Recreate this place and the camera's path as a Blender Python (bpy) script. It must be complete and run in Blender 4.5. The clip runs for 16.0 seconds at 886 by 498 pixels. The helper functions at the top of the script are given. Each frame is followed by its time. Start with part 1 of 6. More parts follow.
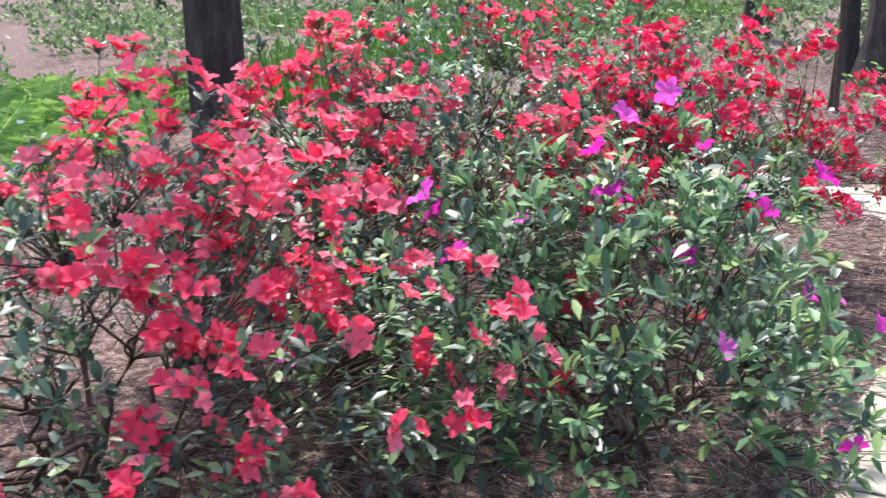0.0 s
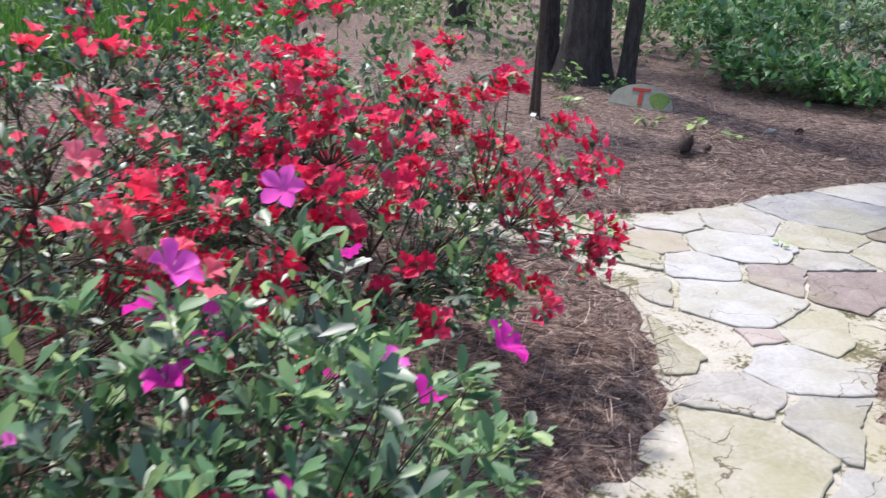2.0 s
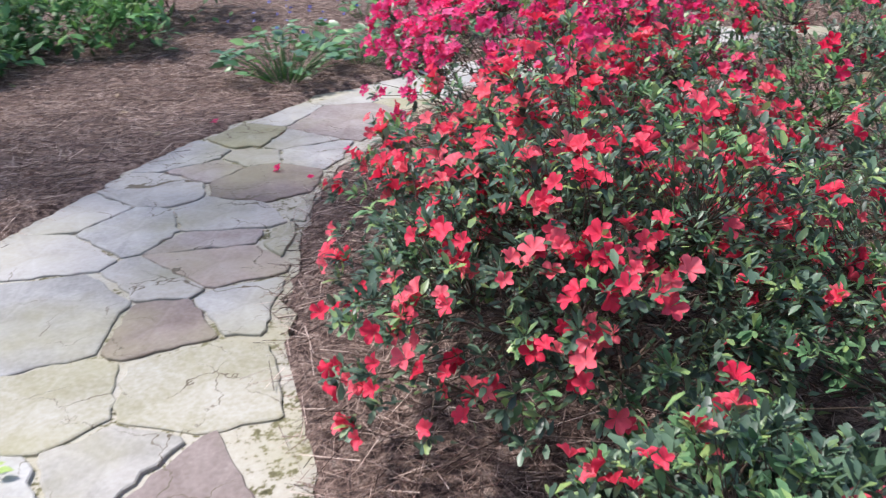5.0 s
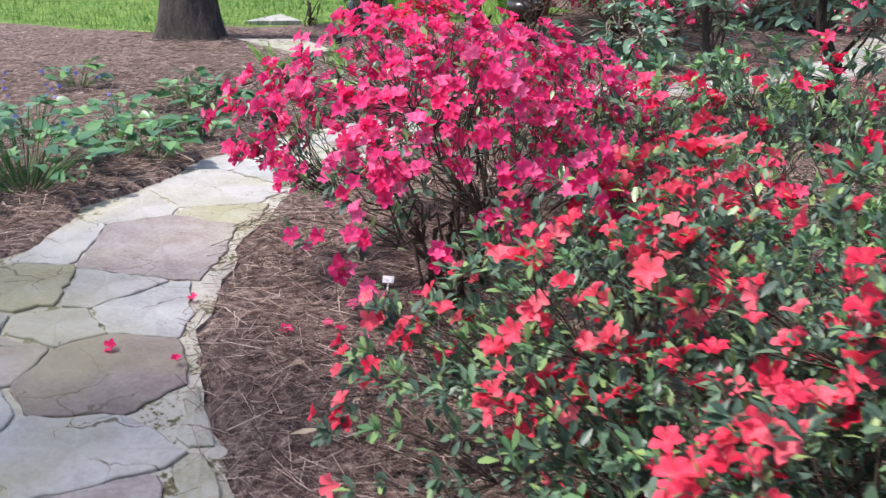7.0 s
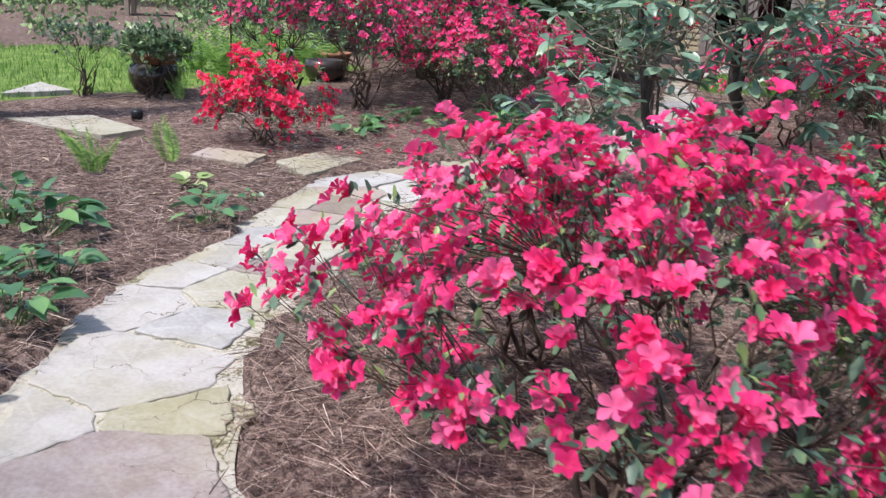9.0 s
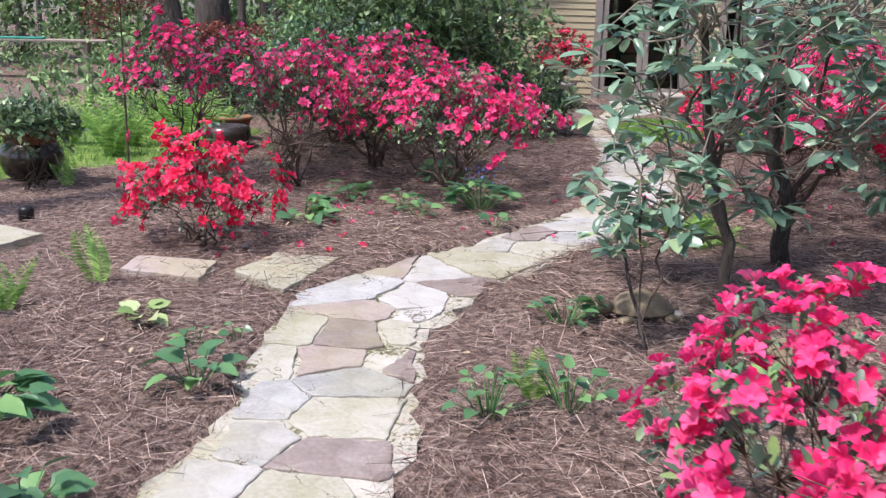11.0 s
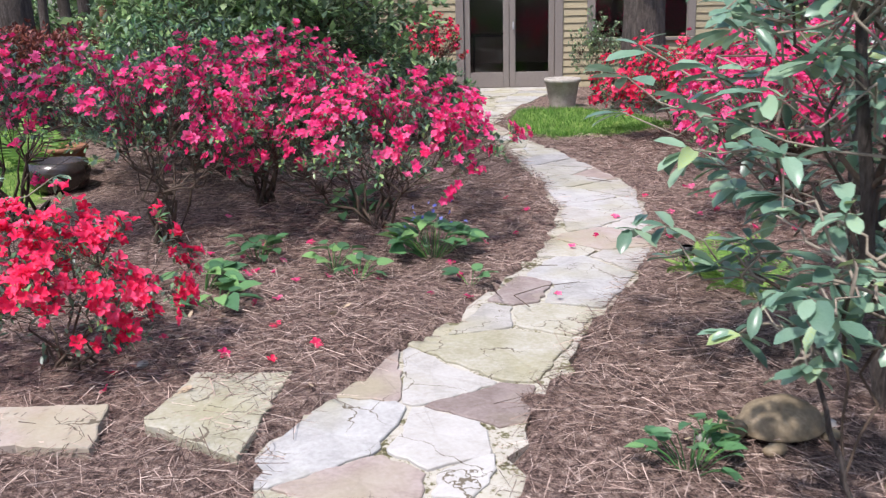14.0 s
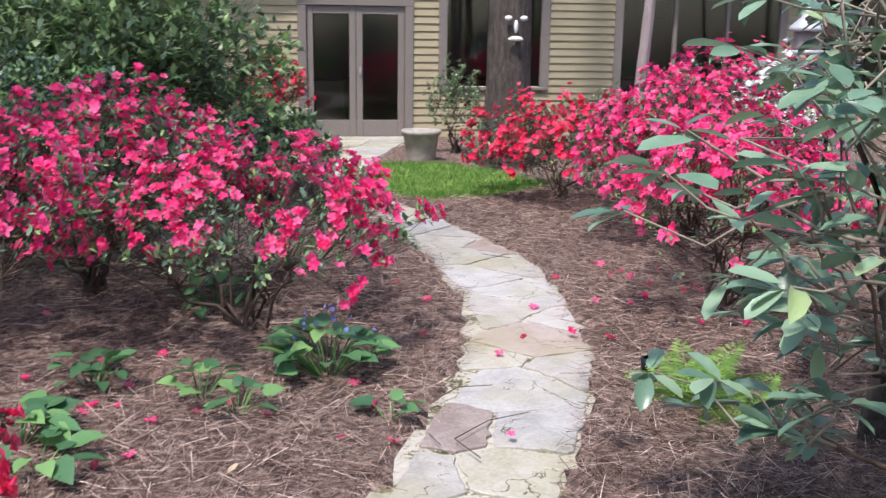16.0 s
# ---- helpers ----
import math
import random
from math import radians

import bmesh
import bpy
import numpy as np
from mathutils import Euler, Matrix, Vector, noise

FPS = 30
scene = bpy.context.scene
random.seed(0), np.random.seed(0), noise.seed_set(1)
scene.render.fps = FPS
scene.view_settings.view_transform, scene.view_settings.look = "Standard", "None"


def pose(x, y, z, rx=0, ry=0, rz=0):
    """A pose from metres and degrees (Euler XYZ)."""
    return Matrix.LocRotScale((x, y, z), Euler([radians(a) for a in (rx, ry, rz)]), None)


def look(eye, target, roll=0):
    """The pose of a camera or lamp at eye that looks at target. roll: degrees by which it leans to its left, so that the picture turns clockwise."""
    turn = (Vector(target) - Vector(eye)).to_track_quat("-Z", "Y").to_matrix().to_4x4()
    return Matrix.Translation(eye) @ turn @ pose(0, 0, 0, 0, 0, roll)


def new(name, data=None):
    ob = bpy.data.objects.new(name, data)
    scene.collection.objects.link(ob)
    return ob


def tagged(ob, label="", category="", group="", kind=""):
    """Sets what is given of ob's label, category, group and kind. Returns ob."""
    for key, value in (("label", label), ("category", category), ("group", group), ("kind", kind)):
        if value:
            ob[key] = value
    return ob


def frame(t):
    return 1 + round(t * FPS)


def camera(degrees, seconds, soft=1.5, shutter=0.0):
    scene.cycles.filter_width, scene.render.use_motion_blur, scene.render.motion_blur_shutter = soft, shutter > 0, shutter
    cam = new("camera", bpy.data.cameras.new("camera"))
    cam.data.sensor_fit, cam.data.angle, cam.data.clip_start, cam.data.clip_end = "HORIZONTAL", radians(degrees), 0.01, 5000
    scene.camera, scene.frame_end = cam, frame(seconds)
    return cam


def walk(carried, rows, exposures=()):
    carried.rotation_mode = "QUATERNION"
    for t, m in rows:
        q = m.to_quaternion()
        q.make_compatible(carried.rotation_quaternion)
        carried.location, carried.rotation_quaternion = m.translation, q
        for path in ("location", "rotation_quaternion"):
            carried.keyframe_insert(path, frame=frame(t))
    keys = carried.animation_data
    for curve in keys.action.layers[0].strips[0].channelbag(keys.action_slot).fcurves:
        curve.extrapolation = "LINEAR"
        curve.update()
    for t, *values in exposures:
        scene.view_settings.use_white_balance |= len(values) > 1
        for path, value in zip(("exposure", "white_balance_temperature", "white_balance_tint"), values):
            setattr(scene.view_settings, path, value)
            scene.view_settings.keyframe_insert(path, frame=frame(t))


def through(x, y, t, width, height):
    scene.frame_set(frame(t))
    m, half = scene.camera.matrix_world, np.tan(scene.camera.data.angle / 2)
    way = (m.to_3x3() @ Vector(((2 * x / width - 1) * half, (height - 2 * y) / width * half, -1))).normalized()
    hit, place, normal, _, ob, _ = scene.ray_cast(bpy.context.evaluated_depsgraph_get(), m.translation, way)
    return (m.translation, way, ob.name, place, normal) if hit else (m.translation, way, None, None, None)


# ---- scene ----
cam = camera(50.0, 16.0, soft=1.3, shutter=0.25)
PATH = [
    (0, (2.959, 0.185, 1.449), (1.347, 1.206, 0.85), -0.8),
    (0.5, (2.851, 0.38, 1.479), (1.329, 1.507, 0.835), 0.3),
    (1, (2.624, 0.612, 1.458), (1.216, 1.871, 0.803), 0.4),
    (1.5, (2.421, 0.867, 1.506), (1.132, 2.239, 0.833), 0.7),
    (2, (2.296, 1.157, 1.538), (1.069, 2.598, 0.89), 2.9),
    (2.5, (2.086, 1.531, 1.505), (1.093, 3.139, 0.849), 2.7),
    (3, (1.892, 1.925, 1.516), (1.256, 3.679, 0.796), 2.4),
    (3.5, (1.726, 2.373, 1.518), (1.282, 4.202, 0.842), 3.6),
    (4, (1.488, 2.81, 1.498), (1.269, 4.69, 0.852), 2.3),
    (4.2, (1.403, 2.98, 1.515), (1.346, 4.855, 0.822), 1.5),
    (6.3, (0.815, 4.757, 1.473), (1.824, 6.297, 0.693), 3.8),
    (6.5, (0.76, 4.926, 1.482), (1.824, 6.429, 0.702), 5.5),
    (7, (0.637, 5.393, 1.464), (1.807, 6.863, 0.777), 2.5),
    (7.5, (0.566, 5.873, 1.436), (1.86, 7.213, 0.71), 4.3),
    (8, (0.549, 6.357, 1.44), (1.938, 7.607, 0.727), 4.8),
    (8.5, (0.563, 6.831, 1.437), (2.075, 7.961, 0.777), 2.3),
    (9, (0.705, 7.257, 1.421), (2.297, 8.324, 0.849), 3.0),
    (9.2, (0.726, 7.41, 1.437), (2.317, 8.482, 0.868), 4.9),
    (11.3, (1.421, 8.939, 1.46), (3.208, 9.709, 0.997), 1.3),
    (11.5, (1.493, 9.045, 1.458), (3.289, 9.804, 1.014), 1.4),
    (12, (1.712, 9.301, 1.475), (3.566, 9.958, 1.112), 0.9),
    (12.5, (1.906, 9.582, 1.489), (3.819, 10.06, 1.154), -0.9),
    (13, (2.153, 9.758, 1.462), (4.078, 10.138, 1.075), -0.3),
    (13.5, (2.393, 9.938, 1.478), (4.307, 10.315, 1.036), 1.3),
    (14, (2.697, 10.137, 1.49), (4.577, 10.585, 0.977), -1.3),
    (14.5, (2.974, 10.276, 1.499), (4.835, 10.827, 1.017), 1.5),
    (15, (3.284, 10.503, 1.521), (5.178, 10.876, 0.998), -0.3),
    (15.5, (3.584, 10.625, 1.53), (5.509, 10.87, 1.046), 1.3),
    (16, (3.824, 10.774, 1.529), (5.775, 10.849, 1.093), 0.8),
]
walk(cam, [(t, look(eye, target, roll)) for t, eye, target, roll in PATH],
     exposures=[(0.0, 1.5, 6500, 19.0), (1.0, 1.3, 6500, 17.0), (2.5, 0.9, 6500, 14.0), (4.2, 0.9, 6500, 14.5), (6.5, 1.05, 6500, 13.5), (7.5, 1.0, 6500, 13.5), (8.2, 0.85, 6500, 14.0), (9.0, 0.9, 6500, 15.0), (12.0, 1.02, 6500, 17.0), (16.0, 0.95, 6500, 15.5)])

# ---------------------------------------------------------------- light
SUN_ELEV, SUN_AZ = radians(62), radians(292)
world = bpy.data.worlds.new("sky")
scene.world = world
world.use_nodes = True
wn = world.node_tree
sky = wn.nodes.new("ShaderNodeTexSky")
sky.sky_type, sky.sun_disc = "NISHITA", False
sky.sun_elevation, sky.sun_rotation = SUN_ELEV, SUN_AZ
sky.dust_density, sky.ozone_density, sky.air_density = 2.0, 2.0, 1.0
wn.links.new(sky.outputs[0], wn.nodes["Background"].inputs[0])
wn.nodes["Background"].inputs[1].default_value = 0.15
sun_data = bpy.data.lights.new("sun", "SUN")
sun_data.energy, sun_data.angle, sun_data.color = 2.7, radians(3), (1.0, 0.97, 0.94)
sun = new("sun", sun_data)
sun_dir = Vector((math.sin(SUN_AZ) * math.cos(SUN_ELEV), math.cos(SUN_AZ) * math.cos(SUN_ELEV), math.sin(SUN_ELEV)))
sun.rotation_euler = (-sun_dir).to_track_quat("-Z", "Y").to_euler()

# ---------------------------------------------------------------- materials


def material(name):
    m = bpy.data.materials.new(name)
    m.use_nodes = True
    return m, m.node_tree.nodes, m.node_tree.links, m.node_tree.nodes["Principled BSDF"]


def ramp(nodes, stops):
    r = nodes.new("ShaderNodeValToRGB")
    while len(r.color_ramp.elements) < len(stops):
        r.color_ramp.elements.new(0.5)
    for e, (p, c) in zip(r.color_ramp.elements, stops):
        e.position, e.color = p, (*c, 1)
    return r


def noisy(name, stops, scale=8.0, rough=0.8, bump=0.3, stretch=(1, 1, 1), fine=60.0, dist=0.01, random_shift=False, spec=0.3):
    """A surface with colour variation at two scales and fine relief."""
    m, n, l, b = material(name)
    co = n.new("ShaderNodeTexCoord")
    mp = n.new("ShaderNodeMapping")
    mp.inputs["Scale"].default_value = stretch
    l.new(co.outputs["Object"], mp.inputs["Vector"])
    a = n.new("ShaderNodeTexNoise")
    a.inputs["Scale"].default_value, a.inputs["Detail"].default_value, a.inputs["Roughness"].default_value = scale, 8, 0.65
    f = n.new("ShaderNodeTexNoise")
    f.inputs["Scale"].default_value, f.inputs["Detail"].default_value = fine, 6
    for t in (a, f):
        l.new(mp.outputs[0], t.inputs["Vector"])
    mix = n.new("ShaderNodeMath")
    mix.operation = "MULTIPLY_ADD"
    mix.inputs[1].default_value = 0.35
    l.new(f.outputs["Fac"], mix.inputs[0])
    sub = n.new("ShaderNodeMath")
    sub.operation = "MULTIPLY"
    sub.inputs[1].default_value = 0.65
    l.new(a.outputs["Fac"], sub.inputs[0])
    l.new(sub.outputs[0], mix.inputs[2])
    out = mix.outputs[0]
    if random_shift:
        oi = n.new("ShaderNodeObjectInfo")
        sh = n.new("ShaderNodeMath")
        sh.operation = "MULTIPLY_ADD"
        sh.inputs[1].default_value = 0.22
        l.new(oi.outputs["Random"], sh.inputs[0])
        sb = n.new("ShaderNodeMath")
        sb.operation = "SUBTRACT"
        sb.inputs[1].default_value = 0.11
        l.new(out, sb.inputs[0])
        l.new(sb.outputs[0], sh.inputs[2])
        out = sh.outputs[0]
    r = ramp(n, stops)
    l.new(out, r.inputs[0])
    l.new(r.outputs[0], b.inputs["Base Color"])
    b.inputs["Roughness"].default_value = rough
    b.inputs["Specular IOR Level"].default_value = spec
    bp = n.new("ShaderNodeBump")
    bp.inputs["Strength"].default_value, bp.inputs["Distance"].default_value = bump, dist
    l.new(mix.outputs[0], bp.inputs["Height"])
    l.new(bp.outputs[0], b.inputs["Normal"])
    return m


def leafy(name, stops, rough=0.45, through=0.25, by_object=False, spec=0.4):
    """Leaves and petals: colour by island or object, some light passes through."""
    m, n, l, b = material(name)
    if by_object:
        src = n.new("ShaderNodeObjectInfo").outputs["Random"]
    else:
        src = n.new("ShaderNodeNewGeometry").outputs["Random Per Island"]
    co = n.new("ShaderNodeTexCoord")
    tx = n.new("ShaderNodeTexNoise")
    tx.inputs["Scale"].default_value = 30.0
    l.new(co.outputs["Object"], tx.inputs["Vector"])
    ad = n.new("ShaderNodeMath")
    ad.operation = "MULTIPLY_ADD"
    ad.inputs[1].default_value, ad.inputs[2].default_value = 0.4, -0.2
    l.new(tx.outputs["Fac"], ad.inputs[0])
    su = n.new("ShaderNodeMath")
    su.operation = "ADD"
    l.new(ad.outputs[0], su.inputs[0])
    l.new(src, su.inputs[1])
    r = ramp(n, stops)
    l.new(su.outputs[0], r.inputs[0])
    l.new(r.outputs[0], b.inputs["Base Color"])
    b.inputs["Roughness"].default_value = rough
    b.inputs["Specular IOR Level"].default_value = spec
    tr = n.new("ShaderNodeBsdfTranslucent")
    l.new(r.outputs[0], tr.inputs["Color"])
    mx = n.new("ShaderNodeMixShader")
    mx.inputs[0].default_value = through
    out = n["Material Output"]
    l.new(b.outputs[0], mx.inputs[1])
    l.new(tr.outputs[0], mx.inputs[2])
    l.new(mx.outputs[0], out.inputs[0])
    return m


def plain(name, color, rough=0.5, metal=0.0, bump=0.15, scale=25.0):
    c = Vector(color)
    return_stops = [(0.3, tuple(c * 0.82)), (0.7, tuple(c * 1.1))]
    m = noisy(name, return_stops, scale=scale, rough=rough, bump=bump, dist=0.003)
    m.node_tree.nodes["Principled BSDF"].inputs["Metallic"].default_value = metal
    return m


M_STRAW_GROUND = noisy("straw_ground", [(0.37, (0.024, 0.015, 0.013)), (0.46, (0.082, 0.052, 0.043)), (0.53, (0.2, 0.138, 0.112)), (0.64, (0.42, 0.33, 0.275))], scale=26, rough=0.95, bump=1.0, fine=130, dist=0.03)
M_TURF = noisy("turf_ground", [(0.35, (0.06, 0.10, 0.02)), (0.5, (0.12, 0.20, 0.04)), (0.62, (0.22, 0.30, 0.07)), (0.75, (0.30, 0.27, 0.12))], scale=5, rough=0.95, bump=0.8, fine=120, dist=0.03)
M_NEEDLE = leafy("pine_needle", [(0.0, (0.036, 0.021, 0.018)), (0.42, (0.15, 0.094, 0.075)), (0.78, (0.34, 0.245, 0.2)), (1.0, (0.64, 0.51, 0.43))], rough=0.7, through=0.05)
STONES = [
    noisy("stone_pale", [(0.3, (0.253, 0.246, 0.218)), (0.5, (0.366, 0.352, 0.324)), (0.7, (0.436, 0.429, 0.408))], 5, 0.75, 0.35, random_shift=True),
    noisy("stone_brown", [(0.3, (0.155, 0.12, 0.106)), (0.5, (0.239, 0.197, 0.18)), (0.68, (0.331, 0.296, 0.275))], 5, 0.75, 0.35, random_shift=True),
    noisy("stone_yellow", [(0.3, (0.197, 0.183, 0.106)), (0.47, (0.296, 0.282, 0.204)), (0.65, (0.394, 0.38, 0.331))], 3, 0.8, 0.35, random_shift=True),
    noisy("stone_grey", [(0.3, (0.211, 0.208, 0.197)), (0.5, (0.324, 0.32, 0.306)), (0.68, (0.422, 0.419, 0.401))], 5, 0.75, 0.35, random_shift=True),
    noisy("stone_pink", [(0.3, (0.225, 0.176, 0.155)), (0.5, (0.324, 0.268, 0.239)), (0.7, (0.387, 0.345, 0.317))], 5, 0.75, 0.35, random_shift=True),
]
M_MORTAR = noisy("mortar", [(0.38, (0.05, 0.047, 0.022)), (0.44, (0.13, 0.12, 0.06)), (0.47, (0.37, 0.35, 0.29)), (0.7, (0.48, 0.46, 0.41))], 5, 0.9, 0.6)


def weathered(m, scale, seed, crack=0.007):
    """Thin dark cracks and greenish stains over a stone."""
    n, l = m.node_tree.nodes, m.node_tree.links
    b = n["Principled BSDF"]
    old = b.inputs["Base Color"].links[0].from_socket
    geo = n.new("ShaderNodeNewGeometry")
    wob = n.new("ShaderNodeTexNoise")
    wob.inputs["Scale"].default_value, wob.inputs["Detail"].default_value = 4.0, 5
    l.new(geo.outputs["Position"], wob.inputs["Vector"])
    add = n.new("ShaderNodeVectorMath")
    add.operation = "MULTIPLY_ADD"
    add.inputs[1].default_value = (0.45, 0.45, 0.0)
    l.new(wob.outputs["Color"], add.inputs[0])
    l.new(geo.outputs["Position"], add.inputs[2])
    vor = n.new("ShaderNodeTexVoronoi")
    vor.feature = "DISTANCE_TO_EDGE"
    vor.inputs["Scale"].default_value = scale
    l.new(add.outputs[0], vor.inputs["Vector"])
    gaps = n.new("ShaderNodeTexNoise")
    gaps.inputs["Scale"].default_value = 2.3 + seed * 0.3
    l.new(geo.outputs["Position"], gaps.inputs["Vector"])
    wide = n.new("ShaderNodeMapRange")
    wide.inputs["From Min"].default_value, wide.inputs["From Max"].default_value = 0.45, 0.62
    wide.inputs["To Min"].default_value, wide.inputs["To Max"].default_value = 0.0, crack
    l.new(gaps.outputs["Fac"], wide.inputs["Value"])
    less = n.new("ShaderNodeMath")
    less.operation = "LESS_THAN"
    l.new(vor.outputs["Distance"], less.inputs[0])
    l.new(wide.outputs[0], less.inputs[1])
    stain = n.new("ShaderNodeTexNoise")
    stain.inputs["Scale"].default_value, stain.inputs["Detail"].default_value = 1.7, 6
    l.new(geo.outputs["Position"], stain.inputs["Vector"])
    sr = n.new("ShaderNodeMapRange")
    sr.inputs["From Min"].default_value, sr.inputs["From Max"].default_value = 0.46, 0.64
    sr.inputs["To Min"].default_value, sr.inputs["To Max"].default_value = 0.0, 0.5
    l.new(stain.outputs["Fac"], sr.inputs["Value"])
    m1 = n.new("ShaderNodeMix")
    m1.data_type = "RGBA"
    m1.inputs[7].default_value = (0.29, 0.275, 0.155, 1)
    l.new(sr.outputs[0], m1.inputs[0])
    l.new(old, m1.inputs[6])
    m2 = n.new("ShaderNodeMix")
    m2.data_type = "RGBA"
    m2.inputs[7].default_value = (0.12, 0.10, 0.07, 1)
    l.new(less.outputs[0], m2.inputs[0])
    l.new(m1.outputs[2], m2.inputs[6])
    l.new(m2.outputs[2], b.inputs["Base Color"])


for k, m in enumerate(STONES):
    weathered(m, 2.6, k)
weathered(M_MORTAR, 5.0, 1, 0.004)
M_LEAF = leafy("azalea_leaf", [(0.0, (0.0392, 0.0728, 0.0504)), (0.5, (0.084, 0.146, 0.0952)), (0.82, (0.134, 0.224, 0.129)), (1.0, (0.291, 0.414, 0.134))], rough=0.4, spec=0.5)
M_LEAF_NEW = leafy("young_leaf", [(0.0, (0.08, 0.18, 0.08)), (0.6, (0.145, 0.285, 0.125)), (1.0, (0.29, 0.42, 0.14))], rough=0.48, through=0.3, spec=0.4)
M_LEAF_DARK = leafy("dark_leaf", [(0.0, (0.06, 0.1, 0.058)), (0.6, (0.15, 0.225, 0.125)), (1.0, (0.32, 0.42, 0.2))], rough=0.32, spec=0.6)
M_RHODO = leafy("rhododendron_leaf", [(0.0, (0.085, 0.165, 0.11)), (0.5, (0.175, 0.295, 0.205)), (0.85, (0.27, 0.40, 0.275)), (1.0, (0.33, 0.43, 0.16))], rough=0.33, through=0.25, spec=0.6, by_object=True)
M_RHODO_JOINED = leafy("rhododendron_leaf_mass", [(0.0, (0.085, 0.165, 0.11)), (0.5, (0.16, 0.28, 0.19)), (1.0, (0.27, 0.40, 0.26))], rough=0.33, through=0.25, spec=0.6)
M_HOSTA = leafy("broad_leaf", [(0.0, (0.04, 0.12, 0.045)), (0.6, (0.09, 0.24, 0.075)), (1.0, (0.2, 0.40, 0.10))], rough=0.4)
M_FERN = leafy("fern_leaf", [(0.0, (0.1, 0.21, 0.045)), (0.6, (0.2, 0.37, 0.085)), (1.0, (0.33, 0.5, 0.13))], rough=0.5, through=0.35)
M_GRASS = leafy("grass_blade", [(0.0, (0.045, 0.13, 0.02)), (0.6, (0.09, 0.23, 0.035)), (1.0, (0.19, 0.36, 0.06))], rough=0.5, through=0.3)
M_WOODS = leafy("woodland_leaf", [(0.0, (0.0625, 0.106, 0.05)), (0.6, (0.15, 0.25, 0.1)), (1.0, (0.35, 0.5, 0.2))], rough=0.6, through=0.3)
M_MAPLE = leafy("maple_leaf", [(0.0, (0.08, 0.02, 0.02)), (0.6, (0.17, 0.045, 0.035)), (1.0, (0.28, 0.10, 0.06))], rough=0.5)


def petals(name, dark, mid, light):
    return leafy(name, [(0.0, dark), (0.5, mid), (1.0, light)], rough=0.5, through=0.42, by_object=True, spec=0.25), \
        leafy(name + "_joined", [(0.0, dark), (0.5, mid), (1.0, light)], rough=0.5, through=0.42, spec=0.25)


P_CORAL = petals("coral_petal", (0.86, 0.04, 0.10), (0.95, 0.09, 0.17), (0.97, 0.24, 0.32))
P_MAGENTA = petals("magenta_petal", (0.78, 0.03, 0.42), (0.88, 0.06, 0.55), (0.92, 0.2, 0.68))
P_DEEP = petals("deep_red_petal", (0.72, 0.012, 0.06), (0.86, 0.03, 0.12), (0.92, 0.10, 0.22))
P_ORANGE = petals("orange_red_petal", (0.68, 0.025, 0.07), (0.88, 0.065, 0.125), (0.93, 0.19, 0.23))
P_PINK = petals("hot_pink_petal", (0.76, 0.022, 0.14), (0.90, 0.055, 0.24), (0.94, 0.18, 0.38))
P_WHITE = petals("white_petal", (0.70, 0.70, 0.68), (0.8, 0.8, 0.78), (0.84, 0.84, 0.82))
P_BLUE = petals("blue_petal", (0.12, 0.14, 0.5), (0.2, 0.22, 0.62), (0.32, 0.34, 0.7))
M_BARK = noisy("pine_bark", [(0.33, (0.024, 0.02, 0.017)), (0.52, (0.075, 0.062, 0.054)), (0.74, (0.17, 0.147, 0.13))], 7, 0.95, 1.0, (3.2, 3.2, 0.7), 40, 0.04)
M_BARK_PALE = noisy("smooth_pale_bark", [(0.3, (0.17, 0.135, 0.13)), (0.6, (0.30, 0.25, 0.245))], 6, 0.8, 0.3, (2, 2, 0.6), 40, 0.01)
M_TWIG = noisy("twig_bark", [(0.3, (0.04, 0.028, 0.02)), (0.7, (0.13, 0.095, 0.07))], 20, 0.9, 0.4)
M_TWIG_PALE = noisy("pale_twig", [(0.3, (0.16, 0.13, 0.10)), (0.7, (0.32, 0.28, 0.22))], 20, 0.9, 0.4)
M_SIDING = noisy("cream_siding_paint", [(0.3, (0.285, 0.24, 0.148)), (0.7, (0.36, 0.31, 0.198))], 3, 0.6, 0.15, (1, 1, 6), 90, 0.003)
M_FRAME = plain("taupe_frame_paint", (0.20, 0.175, 0.155), 0.5)
# the unlit room's shade is put into these two dark colours
M_DARK = plain("silhouette_dark", (0.02, 0.018, 0.016), 0.8)
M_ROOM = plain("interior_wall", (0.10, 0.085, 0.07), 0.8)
M_SHINGLE = noisy("roof_shingle", [(0.3, (0.10, 0.10, 0.11)), (0.7, (0.21, 0.21, 0.23))], 20, 0.9, 0.5)
M_POT = noisy("weathered_concrete_pot", [(0.3, (0.22, 0.20, 0.17)), (0.7, (0.46, 0.43, 0.38))], 10, 0.9, 0.5)
M_TERRA = noisy("terracotta", [(0.3, (0.20, 0.085, 0.045)), (0.7, (0.36, 0.18, 0.11))], 10, 0.8, 0.4)
M_GLAZE = noisy("dark_glaze", [(0.3, (0.018, 0.014, 0.012)), (0.7, (0.05, 0.038, 0.03))], 6, 0.18, 0.1, spec=0.6)
M_WOODGREY = noisy("weathered_wood", [(0.3, (0.16, 0.13, 0.10)), (0.7, (0.36, 0.31, 0.25))], 10, 0.9, 0.5, (1, 6, 6))
M_GREENPAINT = plain("green_paint", (0.03, 0.22, 0.16), 0.5)
M_SHELL = noisy("tan_shell", [(0.3, (0.10, 0.075, 0.045)), (0.55, (0.21, 0.165, 0.105)), (0.75, (0.33, 0.27, 0.19))], 14, 0.7, 0.4)
